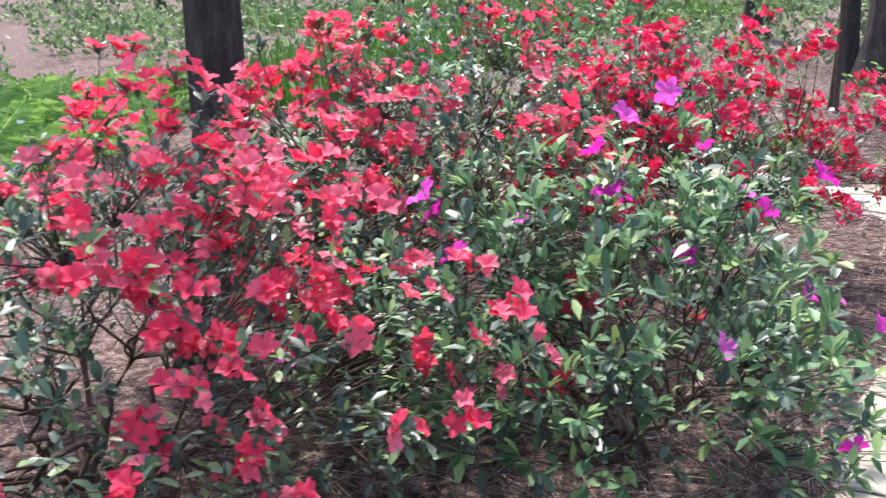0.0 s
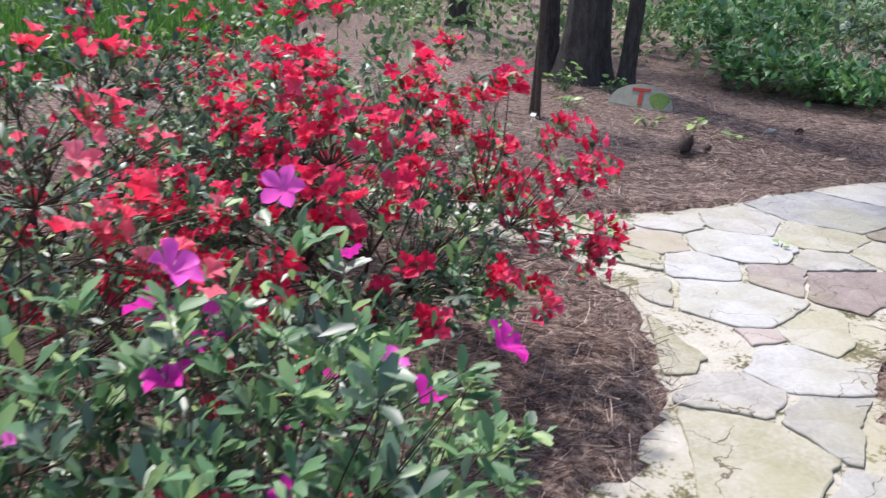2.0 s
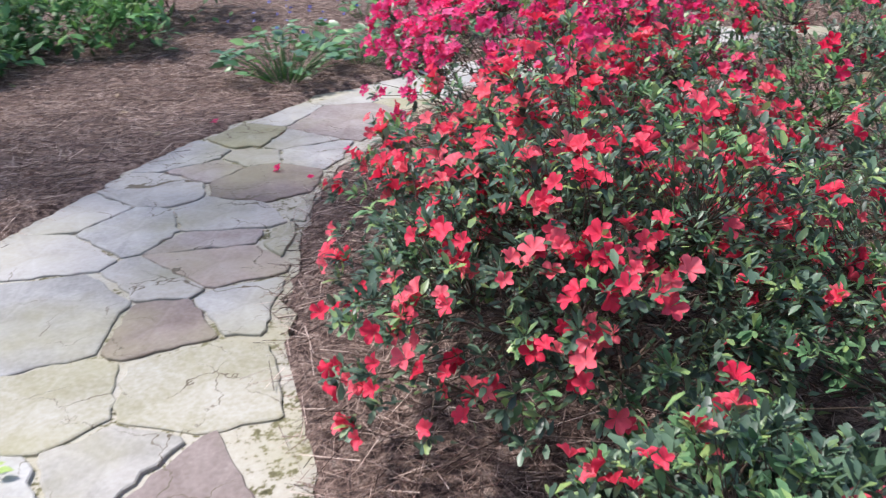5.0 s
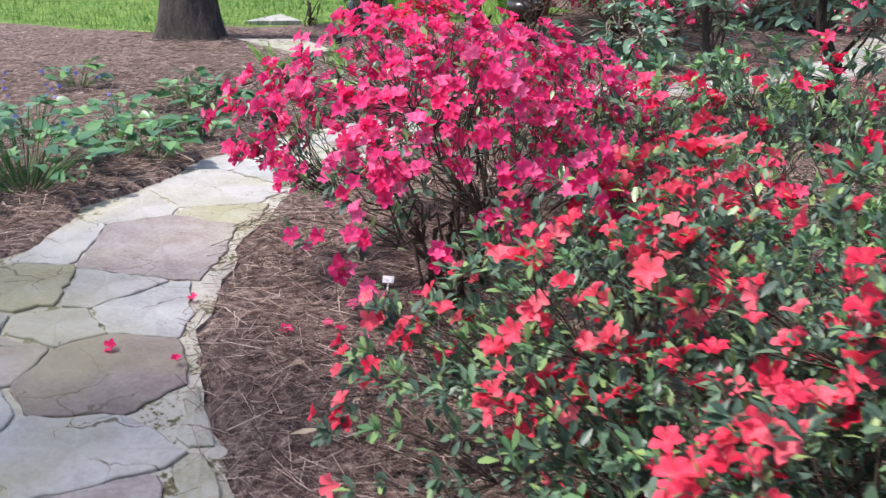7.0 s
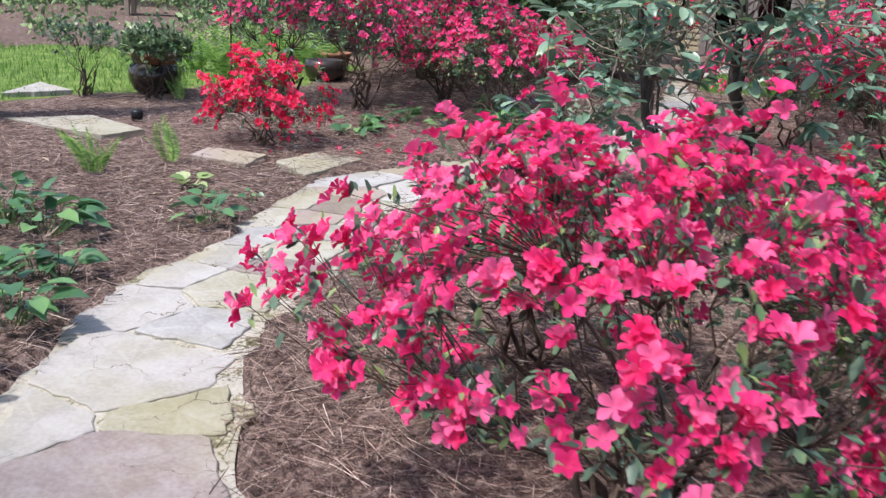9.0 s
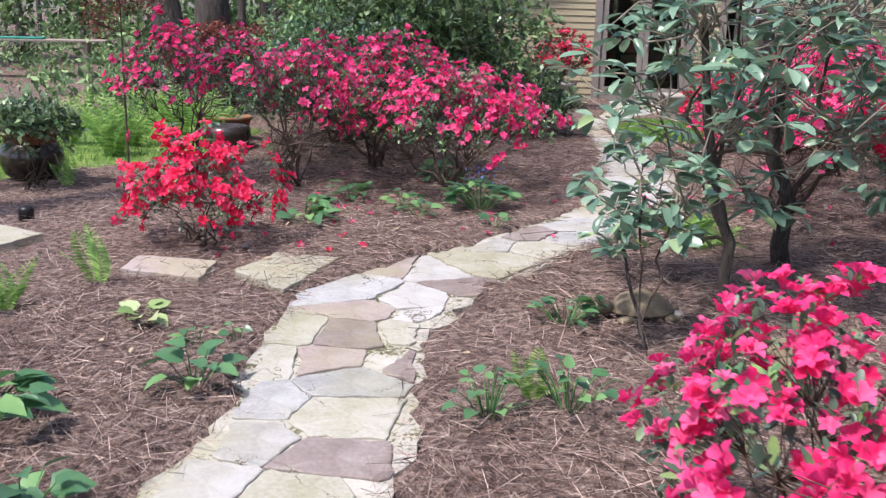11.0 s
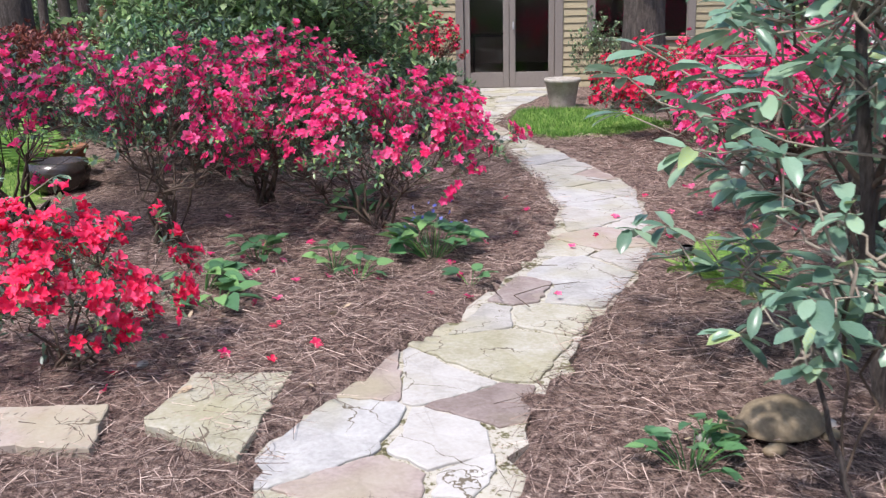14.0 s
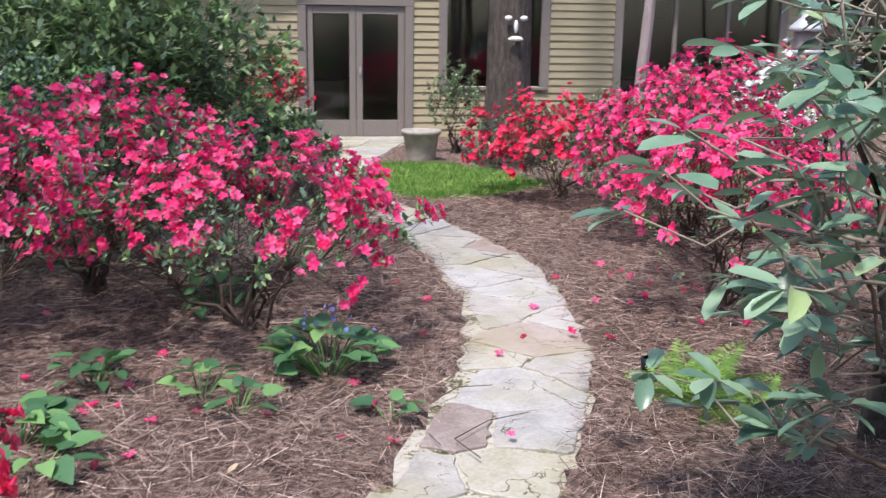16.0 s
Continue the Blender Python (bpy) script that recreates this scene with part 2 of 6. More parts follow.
M_SHELL_GREEN = noisy("green_shell", [(0.3, (0.09, 0.10, 0.035)), (0.7, (0.24, 0.24, 0.10))], 25, 0.7, 0.4)
M_CONE = noisy("pine_cone", [(0.3, (0.035, 0.024, 0.02)), (0.7, (0.19, 0.14, 0.115))], 25, 0.9, 0.5)
M_WHITE = plain("white_plastic", (0.75, 0.75, 0.73), 0.4, bump=0.02)
M_BLACK = plain("black_plastic", (0.012, 0.012, 0.013), 0.4)
M_GREYMETAL = plain("pale_grey_metal", (0.45, 0.46, 0.47), 0.45, 0.2)
M_SIGNRED = plain("red_paint", (0.45, 0.05, 0.03), 0.7)
M_SIGNGREEN = noisy("moss_green_paint", [(0.3, (0.10, 0.18, 0.04)), (0.7, (0.24, 0.34, 0.09))], 18, 0.9, 0.3)
M_SIGNROCK = noisy("sign_rock", [(0.3, (0.24, 0.23, 0.17)), (0.7, (0.42, 0.41, 0.33))], 12, 0.9, 0.4)
M_BLUEGREY = plain("blue_grey_metal", (0.30, 0.36, 0.44), 0.4)
M_GLASS, gn, gl, gb = material("window_glass")
gb.inputs["Base Color"].default_value = (0.9, 0.95, 0.95, 1)
gb.inputs["Roughness"].default_value = 0.02
gb.inputs["Transmission Weight"].default_value = 1.0
gb.inputs["IOR"].default_value = 1.45

# ---------------------------------------------------------------- mesh helpers
RNG = np.random.default_rng(7)


def mesh_of(name, verts, faces, mat, smooth=False):
    """A mesh from vertex rows and faces given as one array (same size) or a list of lists."""
    me = bpy.data.meshes.new(name)
    verts = np.asarray(verts, np.float32)
    if isinstance(faces, np.ndarray):
        k = faces.shape[1]
        me.vertices.add(len(verts))
        me.vertices.foreach_set("co", verts.ravel())
        me.loops.add(faces.size)
        me.loops.foreach_set("vertex_index", faces.astype(np.int32).ravel())
        me.polygons.add(len(faces))
        me.polygons.foreach_set("loop_start", np.arange(0, faces.size, k, dtype=np.int32))
        me.update(calc_edges=True)
    else:
        me.from_pydata([tuple(map(float, v)) for v in verts], [], faces)
    if smooth:
        me.polygons.foreach_set("use_smooth", np.ones(len(me.polygons), bool))
    me.materials.append(mat)
    me.update()
    return me


def thing(name, label, category, at=(0, 0, 0), group="", kind=""):
    """An empty at a thing's base, which carries its parts."""
    ob = new(name)
    ob.location = at
    ob.empty_display_size = 0.1
    return tagged(ob, label, category, group, kind)


def part(name, me, parent=None, label="", m=None):
    ob = new(name, me)
    if parent is not None:
        ob.parent = parent
    if m is not None:
        ob.matrix_basis = m
    return tagged(ob, label) if label else ob


def bm_mesh(name, bm, mat, smooth=False):
    me = bpy.data.meshes.new(name)
    bmesh.ops.recalc_face_normals(bm, faces=bm.faces)
    bm.to_mesh(me)
    bm.free()
    if smooth:
        me.polygons.foreach_set("use_smooth", np.ones(len(me.polygons), bool))
    me.materials.append(mat)
    return me


def box_mesh(name, lo, hi, mat, bevel=0.0):
    bm = bmesh.new()
    bmesh.ops.create_cube(bm, size=1.0)
    for v in bm.verts:
        v.co = Vector([lo[i] + (v.co[i] + 0.5) * (hi[i] - lo[i]) for i in range(3)])
    if bevel:
        bmesh.ops.bevel(bm, geom=list(bm.edges), offset=bevel, segments=2, affect="EDGES", profile=0.5)
    return bm_mesh(name, bm, mat)


def lathe_mesh(name, profile, mat, seg=28, wob=0.0):
    """A turned shape from (radius, height) pairs."""
    vs, fs = [], []
    for i, (r, z) in enumerate(profile):
        for k in range(seg):
            a = 2 * math.pi * k / seg
            rr = r * (1 + wob * math.sin(3 * a + i))
            vs.append((rr * math.cos(a), rr * math.sin(a), z))
    for i in range(len(profile) - 1):
        for k in range(seg):
            a, b = i * seg + k, i * seg + (k + 1) % seg
            fs.append([a, b, b + seg, a + seg])
    fs.append([k for k in range(seg)][::-1])
    return mesh_of(name, vs, fs, mat, True)


def tubes(paths, sides=4):
    """Tapered tubes: each path is rows of x, y, z, radius. Returns vertices and quads."""
    vs, fs, base = [], [], 0
    ang = np.arange(sides) * 2 * np.pi / sides
    for p in paths:
        p = np.asarray(p, float)
        d = np.gradient(p[:, :3], axis=0)
        d /= np.linalg.norm(d, axis=1, keepdims=True) + 1e-9
        ref = np.where(np.abs(d[:, 2:3]) > 0.9, [[1.0, 0, 0]], [[0, 0, 1.0]])
        u = np.cross(d, ref)
        u /= np.linalg.norm(u, axis=1, keepdims=True) + 1e-9
        w = np.cross(d, u)
        ring = p[:, None, :3] + p[:, None, 3:4] * (np.cos(ang)[None, :, None] * u[:, None] + np.sin(ang)[None, :, None] * w[:, None])
        n = len(p)
        idx = base + np.arange(n * sides).reshape(n, sides)
        a, b = idx[:-1], idx[1:]
        fs.append(np.stack([a, np.roll(a, -1, 1), np.roll(b, -1, 1), b], -1).reshape(-1, 4))
        vs.append(ring.reshape(-1, 3))
        base += n * sides
    return np.concatenate(vs), np.concatenate(fs)


def frames_for(dirs, spin):
    """Turns (N,3,3) whose third axis is dirs, turned by spin about it."""
    d = dirs / (np.linalg.norm(dirs, axis=1, keepdims=True) + 1e-9)
    ref = np.where(np.abs(d[:, 2:3]) > 0.95, [[1.0, 0, 0]], [[0, 0, 1.0]])
    u = np.cross(ref, d)
    u /= np.linalg.norm(u, axis=1, keepdims=True) + 1e-9
    w = np.cross(d, u)
    c, s = np.cos(spin)[:, None], np.sin(spin)[:, None]
    return np.stack([c * u + s * w, c * w - s * u, d], -1)


def scatter(proto_v, proto_f, places, turns, sizes):
    """Copies of a small shape joined into one set of vertices and faces."""
    pv, pf = np.asarray(proto_v, float), np.asarray(proto_f)
    v = np.einsum("nij,kj->nki", turns, pv) * sizes[:, None, None] + places[:, None]
    f = pf[None] + (np.arange(len(places)) * len(pv))[:, None, None]
    return v.reshape(-1, 3), f.reshape(-1, pf.shape[1])


# A leaf lies along +z, with its upper side to +y, and is one long.
LEAF_V = [(0, 0, 0), (-0.2, 0.06, 0.55), (0, 0.0, 0.55), (0.2, 0.06, 0.55), (-0.085, -0.05, 0.95), (0.085, -0.05, 0.95)]
THIN_V = [(0, 0, 0), (-0.23, 0.05, 0.5), (0.23, 0.05, 0.5), (0, -0.05, 1.0)]
THIN_F = [(0, 2, 1), (1, 2, 3)]
LEAF_F = [(0, 2, 1), (0, 3, 2), (1, 2, 4), (2, 5, 4), (2, 3, 5)]
BIG_V = [(0, 0, 0), (0, 0, 0.1), (-0.105, 0.03, 0.32), (0, 0, 0.34), (0.105, 0.03, 0.32), (-0.148, 0.03, 0.64), (0, -0.02, 0.65), (0.148, 0.03, 0.64),
         (-0.112, -0.02, 0.88), (0, -0.06, 0.89), (0.112, -0.02, 0.88), (0, -0.1, 1.0)]
BIG_F = [(1, 3, 2), (1, 4, 3), (2, 3, 5), (3, 6, 5), (3, 4, 6), (4, 7, 6), (5, 6, 8), (6, 9, 8), (6, 7, 9), (7, 10, 9), (8, 9, 11), (9, 10, 11)]
HEART_V = [(0, 0, 0), (-0.30, 0.10, 0.06), (0, 0.02, 0.25), (0.30, 0.10, 0.06), (-0.38, 0.10, 0.35), (0.38, 0.10, 0.35), (-0.24, 0.05, 0.68), (0, -0.02, 0.62), (0.24, 0.05, 0.68), (0, -0.12, 1.0)]
HEART_F = [(0, 2, 1), (0, 3, 2), (1, 2, 4), (2, 3, 5), (2, 7, 4), (2, 5, 7), (4, 7, 6), (5, 8, 7), (6, 7, 9), (7, 8, 9)]


def blossom_proto(seed):
    """Five broad, ruffled, overlapping petals that open as a funnel along +z, of radius one."""
    g = np.random.default_rng(seed)
    vs, fs = [(0, 0, -0.7)], []
    for k in range(5):
        a = k * 2 * math.pi / 5 + g.uniform(-0.12, 0.12)
        lift, long, roll = g.uniform(-0.28, 0.2), g.uniform(0.9, 1.08), (0.07 if k % 2 else -0.05)
        base = len(vs)
        for r, da, z in ((0.34, -0.62, -0.34), (0.34, 0.62, -0.34), (0.74, -0.57, 0.04), (0.74, 0.57, 0.04), (0.6, 0, -0.2), (0.96, -0.3, 0.07), (0.96, 0.3, 0.07), (1.14, 0, -0.1)):
            rr = r * long * g.uniform(0.95, 1.05)
            vs.append((rr * math.cos(a + da), rr * math.sin(a + da), z + roll * r + (lift * (r - 0.3) if r > 0.5 else 0) + (g.uniform(-0.09, 0.09) if r > 0.7 else 0)))
        i = base
        fs += [(0, i, i + 4), (0, i + 4, i + 1), (i, i + 2, i + 4), (i + 2, i + 5, i + 4), (i + 5, i + 7, i + 4), (i + 7, i + 6, i + 4), (i + 6, i + 3, i + 4), (i + 3, i + 1, i + 4)]
    return np.array(vs), np.array(fs)


BLOSSOMS = [blossom_proto(s) for s in range(4)]


def far_blossom(seed):
    """The same blossom with two faces a petal, for shrubs that stay far off."""
    g = np.random.default_rng(seed)
    vs, fs = [(0, 0, -0.6)], []
    for k in range(5):
        a = k * 2 * math.pi / 5 + g.uniform(-0.15, 0.15)
        b = len(vs)
        for r, da, z in ((0.74, -0.6, 0.02), (1.1, 0, 0.0), (0.74, 0.6, 0.02)):
            vs.append((r * math.cos(a + da), r * math.sin(a + da), z + g.uniform(-0.15, 0.15)))
        fs += [(0, b, b + 1), (0, b + 1, b + 2)]
    return np.array(vs), np.array(fs)


FAR_BLOSSOMS = [far_blossom(40 + s) for s in range(4)]


def inside(px, py, poly):
    """Whether points lie in a polygon."""
    res = np.zeros(px.shape, bool)
    n = len(poly)
    for i in range(n):
        (x1, y1), (x2, y2) = poly[i], poly[(i + 1) % n]
        cross = (y1 > py) != (y2 > py)
        xi = (x2 - x1) * (py - y1) / (y2 - y1 + 1e-12) + x1
        res ^= cross & (px < xi)
    return res


# ---------------------------------------------------------------- ground and path
EDGE_LEFT = [(2.5, 0.9), (1.9, 1.75), (1.6, 2.3), (1.32, 2.75), (1.2, 3.08), (1.06, 3.43), (0.98, 3.97), (0.5, 4.62), (0.0, 4.9), (-0.3, 5.0), (-1.6, 4.7)]
EDGE_FAR = [(-1.9, 5.2), (-0.7, 5.38), (-0.49, 5.64), (-0.06, 6.4), (0.1, 7.1), (0.32, 7.7), (0.95, 8.75), (1.4, 9.3), (1.71, 9.56), (2.1, 9.96), (2.5, 10.15), (2.84, 10.45),
            (3.31, 10.67), (3.77, 10.78), (4.17, 10.92), (4.56, 11.13), (4.94, 11.27), (5.4, 11.45), (6.0, 11.34), (6.45, 11.24), (6.95, 11.12), (7.45, 10.96), (8.2, 10.85),
            (9.15, 10.84), (10.13, 11.07), (11.5, 11.5), (12.86, 12.0), (14.5, 12.52), (16.8, 12.8), (18.45, 13.25)]
EDGE_RIGHT = [(18.6, 11.75), (17.3, 11.95), (15.37, 12.16), (13.96, 12.14), (12.84, 11.66), (12.2, 11.25), (11.3, 10.84), (10.7, 10.54), (10.06, 10.34), (9.35, 10.27), (8.69, 10.19), (8.25, 10.2), (7.5, 10.32), (6.7, 10.48), (5.9, 10.58),
              (5.22, 10.55), (4.62, 10.36), (4.08, 10.11), (3.6, 9.95), (3.2, 9.76), (2.9, 9.53), (2.53, 9.18), (2.15, 8.72), (1.84, 8.22), (1.63, 7.68), (1.5, 7.2), (1.42, 6.7),
              (1.35, 6.2), (1.36, 5.8), (1.32, 5.25), (1.48, 4.62), (1.8, 4.0), (2.2, 3.1), (2.7, 2.2), (3.3, 1.2)]


def ragged(line, seed):
    """The same line with a broken edge."""
    g = np.random.default_rng(seed)
    out = []
    for (ax, ay), (bx, by) in zip(line, line[1:]):
        ln = math.hypot(bx - ax, by - ay)
        n = max(1, int(ln / 0.11))
        for k in range(n):
            w = g.normal(0, 0.024)
            out.append((ax + (bx - ax) * k / n - (by - ay) / ln * w, ay + (by - ay) * k / n + (bx - ax) / ln * w))
    return out + [line[-1]]


OUTLINE = ragged(EDGE_LEFT, 1) + ragged(EDGE_FAR, 2) + ragged(EDGE_RIGHT, 3)
LAWNS = [[(4.5, 15.3), (6.2, 15.75), (9.0, 14.9), (11.0, 15.5), (11.5, 18.0), (6.0, 22.0), (1.0, 20.0)],
         [(12.6, 11.25), (12.98, 11.55), (14.0, 12.02), (15.25, 12.0), (15.3, 11.3), (15.0, 10.7), (13.9, 9.95), (13.2, 10.5)]]


def ground_height(x, y):
    g = 0.025 * np.sin(1.7 * x + 0.6 * y) * np.sin(1.3 * y - 0.5 * x) + 0.012 * np.sin(5.1 * x + 2.3) * np.sin(4.3 * y + 0.7)
    return g + 0.012


def axis_lines(lo, hi, step):
    far = np.array([3, 7, 14, 28, 60, 130, 300.0])
    return np.concatenate([lo - far[::-1], np.arange(lo, hi + 1e-6, step), hi + far])


gx, gy = axis_lines(-7, 20, 0.1), axis_lines(-4, 20, 0.1)
GX, GY = np.meshgrid(gx, gy, indexing="ij")
GZ = np.where((np.abs(GX) < 40) & (np.abs(GY) < 40), ground_height(GX, GY), 0.0)
on_path = inside(GX, GY, OUTLINE)
beside = on_path.copy()
beside[1:] |= on_path[:-1]
beside[:-1] |= on_path[1:]
beside[:, 1:] |= on_path[:, :-1]
beside[:, :-1] |= on_path[:, 1:]
GZ = np.where(on_path, -0.045, np.where(beside, np.maximum(GZ, 0.012), GZ))
nx, ny = GX.shape
gi = np.arange(nx * ny).reshape(nx, ny)
gq = np.stack([gi[:-1, :-1], gi[1:, :-1], gi[1:, 1:], gi[:-1, 1:]], -1).reshape(-1, 4)
ground = new("ground", mesh_of("ground", np.stack([GX, GY, GZ], -1).reshape(-1, 3), gq, M_STRAW_GROUND, True))
ground.data.materials.append(M_TURF)
qx, qy = GX.ravel()[gq].mean(1), GY.ravel()[gq].mean(1)
on_lawn = inside(qx, qy, LAWNS[0]) | inside(qx, qy, LAWNS[1])
ground.data.polygons.foreach_set("material_index", on_lawn.astype(np.int32))
tagged(ground, "brown pine straw mulch over bare garden soil", "ground", kind="structure")

bm = bmesh.new()
bed_face = bm.faces.new([bm.verts.new((x, y, -0.006)) for x, y in OUTLINE])
bmesh.ops.triangulate(bm, faces=[bed_face])
ext = bmesh.ops.extrude_face_region(bm, geom=list(bm.faces))
for v in [e for e in ext["geom"] if isinstance(e, bmesh.types.BMVert)]:
    v.co.z = -0.10
pavement = new("pavement", bm_mesh("pavement", bm, M_MORTAR))
tagged(pavement, "winding flagstone garden path set in pale mortar", "path", kind="structure")

# stone middles, their kind (0 pale, 1 brown, 2 yellow, 3 grey, 4 pink) and how large they are
SEEDS_FORK = [(0.48, 6.89, 3, 0.36), (1.21, 7.23, 4, 0.2), (0.95, 6.75, 1, 0.13), (0.87, 7.72, 3, 0.17), (0.5, 7.5, 0, 0.17), (1.29, 6.83, 3, 0.14), (1.0, 7.1, 0, 0.11), (0.21, 6.25, 0, 0.21),
              (-0.14, 5.95, 0, 0.18), (0.58, 6.33, 2, 0.2), (-0.3, 5.51, 4, 0.14), (0.03, 5.53, 4, 0.14), (0.4, 5.8, 3, 0.24), (0.41, 5.37, 3, 0.17), (0.7, 5.5, 1, 0.11), (0.86, 5.9, 0, 0.12)]
SEEDS_NEAR = [(1.08, 6.3, 2, 0.18), (1.13, 5.66, 1, 0.28), (0.03, 5.12, 2, 0.22), (0.69, 4.98, 3, 0.28), (1.2, 4.98, 2, 0.2), (0.47, 4.86, 0, 0.08), (0.72, 4.48, 2, 0.3), (1.18, 4.6, 3, 0.16),
              (0.94, 4.72, 4, 0.07), (-0.55, 5.25, 0, 0.18), (-0.95, 5.1, 0, 0.2), (-1.4, 4.95, 2, 0.2), (1.12, 4.14, 0, 0.1), (1.52, 4.22, 3, 0.14)]
SEEDS_START = [(1.32, 3.72, 2, 0.32), (1.68, 3.75, 3, 0.16), (1.55, 3.25, 2, 0.22), (1.9, 3.4, 3, 0.14), (1.6, 2.75, 2, 0.22), (2.0, 2.85, 0, 0.2), (1.95, 2.2, 2, 0.24), (2.4, 2.25, 0, 0.2),
               (2.3, 1.6, 2, 0.25), (2.8, 1.6, 0, 0.2), (2.75, 1.15, 3, 0.2)]
SEEDS_INNER = [(1.5, 8.17, 1, 0.26), (1.25, 8.42, 1, 0.12), (1.82, 8.55, 3, 0.2), (1.48, 8.58, 0, 0.1), (1.62, 7.83, 2, 0.11), (1.27, 7.76, 0, 0.2), (1.22, 7.46, 1, 0.16), (1.48, 7.36, 2, 0.09),
               (1.74, 8.88, 0, 0.14), (1.5, 9.0, 2, 0.13), (1.0, 8.2, 0, 0.16), (0.62, 7.95, 0, 0.15), (1.1, 8.75, 3, 0.13)]
SEEDS_MIDDLE = [(2.12, 9.19, 1, 0.36), (1.8, 9.4, 0, 0.13), (2.68, 9.85, 0, 0.29), (2.2, 9.82, 0, 0.17), (3.1, 10.38, 0, 0.2), (2.55, 9.5, 2, 0.14), (3.1, 9.95, 3, 0.2), (3.45, 10.55, 0, 0.15),
                (3.5, 10.2, 2, 0.22), (3.85, 10.62, 0, 0.15), (3.85, 10.3, 1, 0.14), (4.15, 10.42, 2, 0.2), (4.1, 10.75, 3, 0.16)]
SEEDS_TURN = [(4.97, 10.88, 1, 0.13), (5.15, 10.62, 2, 0.15), (4.88, 11.14, 2, 0.13), (5.62, 11.27, 3, 0.24), (5.62, 10.85, 0, 0.2), (5.94, 10.72, 1, 0.12), (6.11, 11.28, 4, 0.12), (6.5, 10.76, 2, 0.28),
              (4.6, 10.79, 4, 0.11), (4.73, 10.47, 1, 0.12), (4.48, 11.0, 2, 0.11), (4.42, 10.55, 3, 0.16), (5.68, 10.55, 2, 0.12), (6.2, 10.98, 0, 0.16), (5.35, 10.98, 4, 0.13), (5.4, 10.66, 0, 0.17)]
SEEDS_AHEAD = [(6.92, 11.0, 0, 0.16), (6.97, 10.62, 2, 0.17), (7.4, 10.87, 1, 0.15), (7.38, 10.55, 3, 0.14), (7.84, 10.65, 3, 0.22), (8.28, 10.76, 2, 0.15), (8.12, 10.34, 0, 0.11), (8.57, 10.52, 4, 0.22),
               (8.9, 10.28, 0, 0.11), (9.14, 10.66, 0, 0.16), (8.85, 10.76, 0, 0.1), (9.5, 10.46, 3, 0.2), (9.86, 10.78, 3, 0.18), (10.2, 10.52, 0, 0.18), (10.5, 10.88, 3, 0.17), (10.9, 11.05, 0, 0.18),
               (10.75, 10.72, 4, 0.12), (11.5, 11.28, 3, 0.2), (11.3, 10.98, 0, 0.12)]
SEEDS = SEEDS_FORK + SEEDS_NEAR + SEEDS_START + SEEDS_INNER + SEEDS_MIDDLE + SEEDS_TURN + SEEDS_AHEAD
for k in range(16):  # the far stretch up to the door
    u = k / 15
    cxm, cym = 11.9 + 6.3 * u, 11.45 + 1.05 * min(1, u * 1.6)
    for side in (-1, 1):
        SEEDS.append((cxm + RNG.uniform(-0.12, 0.12), cym + side * (0.2 + 0.25 * u) + RNG.uniform(-0.06, 0.06), int(RNG.choice([0, 0, 3, 4, 2])), 0.2))


def clip(poly, px, py, nx_, ny_):
    """Keeps the side of the line through p on which n points away."""
    out = []
    for i in range(len(poly)):
        a, b = poly[i - 1], poly[i]
        da, db = (a[0] - px) * nx_ + (a[1] - py) * ny_, (b[0] - px) * nx_ + (b[1] - py) * ny_
        if (da <= 0) != (db <= 0):
            t = da / (da - db)
            out.append((a[0] + t * (b[0] - a[0]), a[1] + t * (b[1] - a[1])))
        if db <= 0:
            out.append(b)
    return out


def flagstone(poly, top, seed, mat, gap=0.0):
    """A slab with rounded corners, a broken outline and worn rim over an outline polygon, about its middle; gap: how far it keeps back from it."""
    g = np.random.default_rng(seed)
    P = np.array(poly)
    if gap:
        # corners cut back a little, as broken stone has them
        near, far = np.roll(P, 1, 0), np.roll(P, -1, 0)
        cut = [g.uniform(0.03, 0.1), g.uniform(0.03, 0.1)]
        P = np.stack([P + (near - P) * cut[0], P + (far - P) * cut[1]], 1).reshape(-1, 2)
    pts = []
    for i in range(len(P)):
        a, b = P[i - 1], P[i]
        n = max(1, int(np.linalg.norm(b - a) / 0.045))
        for k in range(n):
            pts.append(a + (b - a) * k / n)
    pts = np.array(pts)
    c = pts.mean(0)
    off = pts - c
    ln = np.linalg.norm(off, axis=1, keepdims=True)
    ang = np.arctan2(off[:, 1], off[:, 0])[:, None]
    ph = g.uniform(0, 6.28, 4)
    wave = 0.004 * np.sin(7 * ang + ph[0]) + 0.004 * np.sin(13 * ang + ph[1]) + 0.003 * np.sin(23 * ang + ph[2]) + g.normal(0, 0.0045, ang.shape)
    back = gap * (1 + 0.9 * np.sin(ang + ph[3])) - wave
    pts = c + off * (1 - np.clip(back / ln, -0.1, 0.45))
    rim = c + (pts - c) * (1 - np.minimum(0.3, 0.006 / ln))
    n = len(pts)
    tops = top + g.normal(0, 0.001, n) + 0.002 * np.sin(ang[:, 0] + ph[0])
    vs = [(*p, -0.06) for p in pts] + [(*p, t - 0.0035) for p, t in zip(pts, tops)] + [(*p, t) for p, t in zip(rim, tops)] + [(*c, top + 0.002)]
    fs = []
    for k in range(n):
        j = (k + 1) % n
        fs += [[k, j, n + j, n + k], [n + k, n + j, 2 * n + j, 2 * n + k], [2 * n + k, 2 * n + j, 3 * n]]
    vs = np.array(vs)
    vs[:, :2] -= c
    return mesh_of("flagstone", vs, fs, mat), c


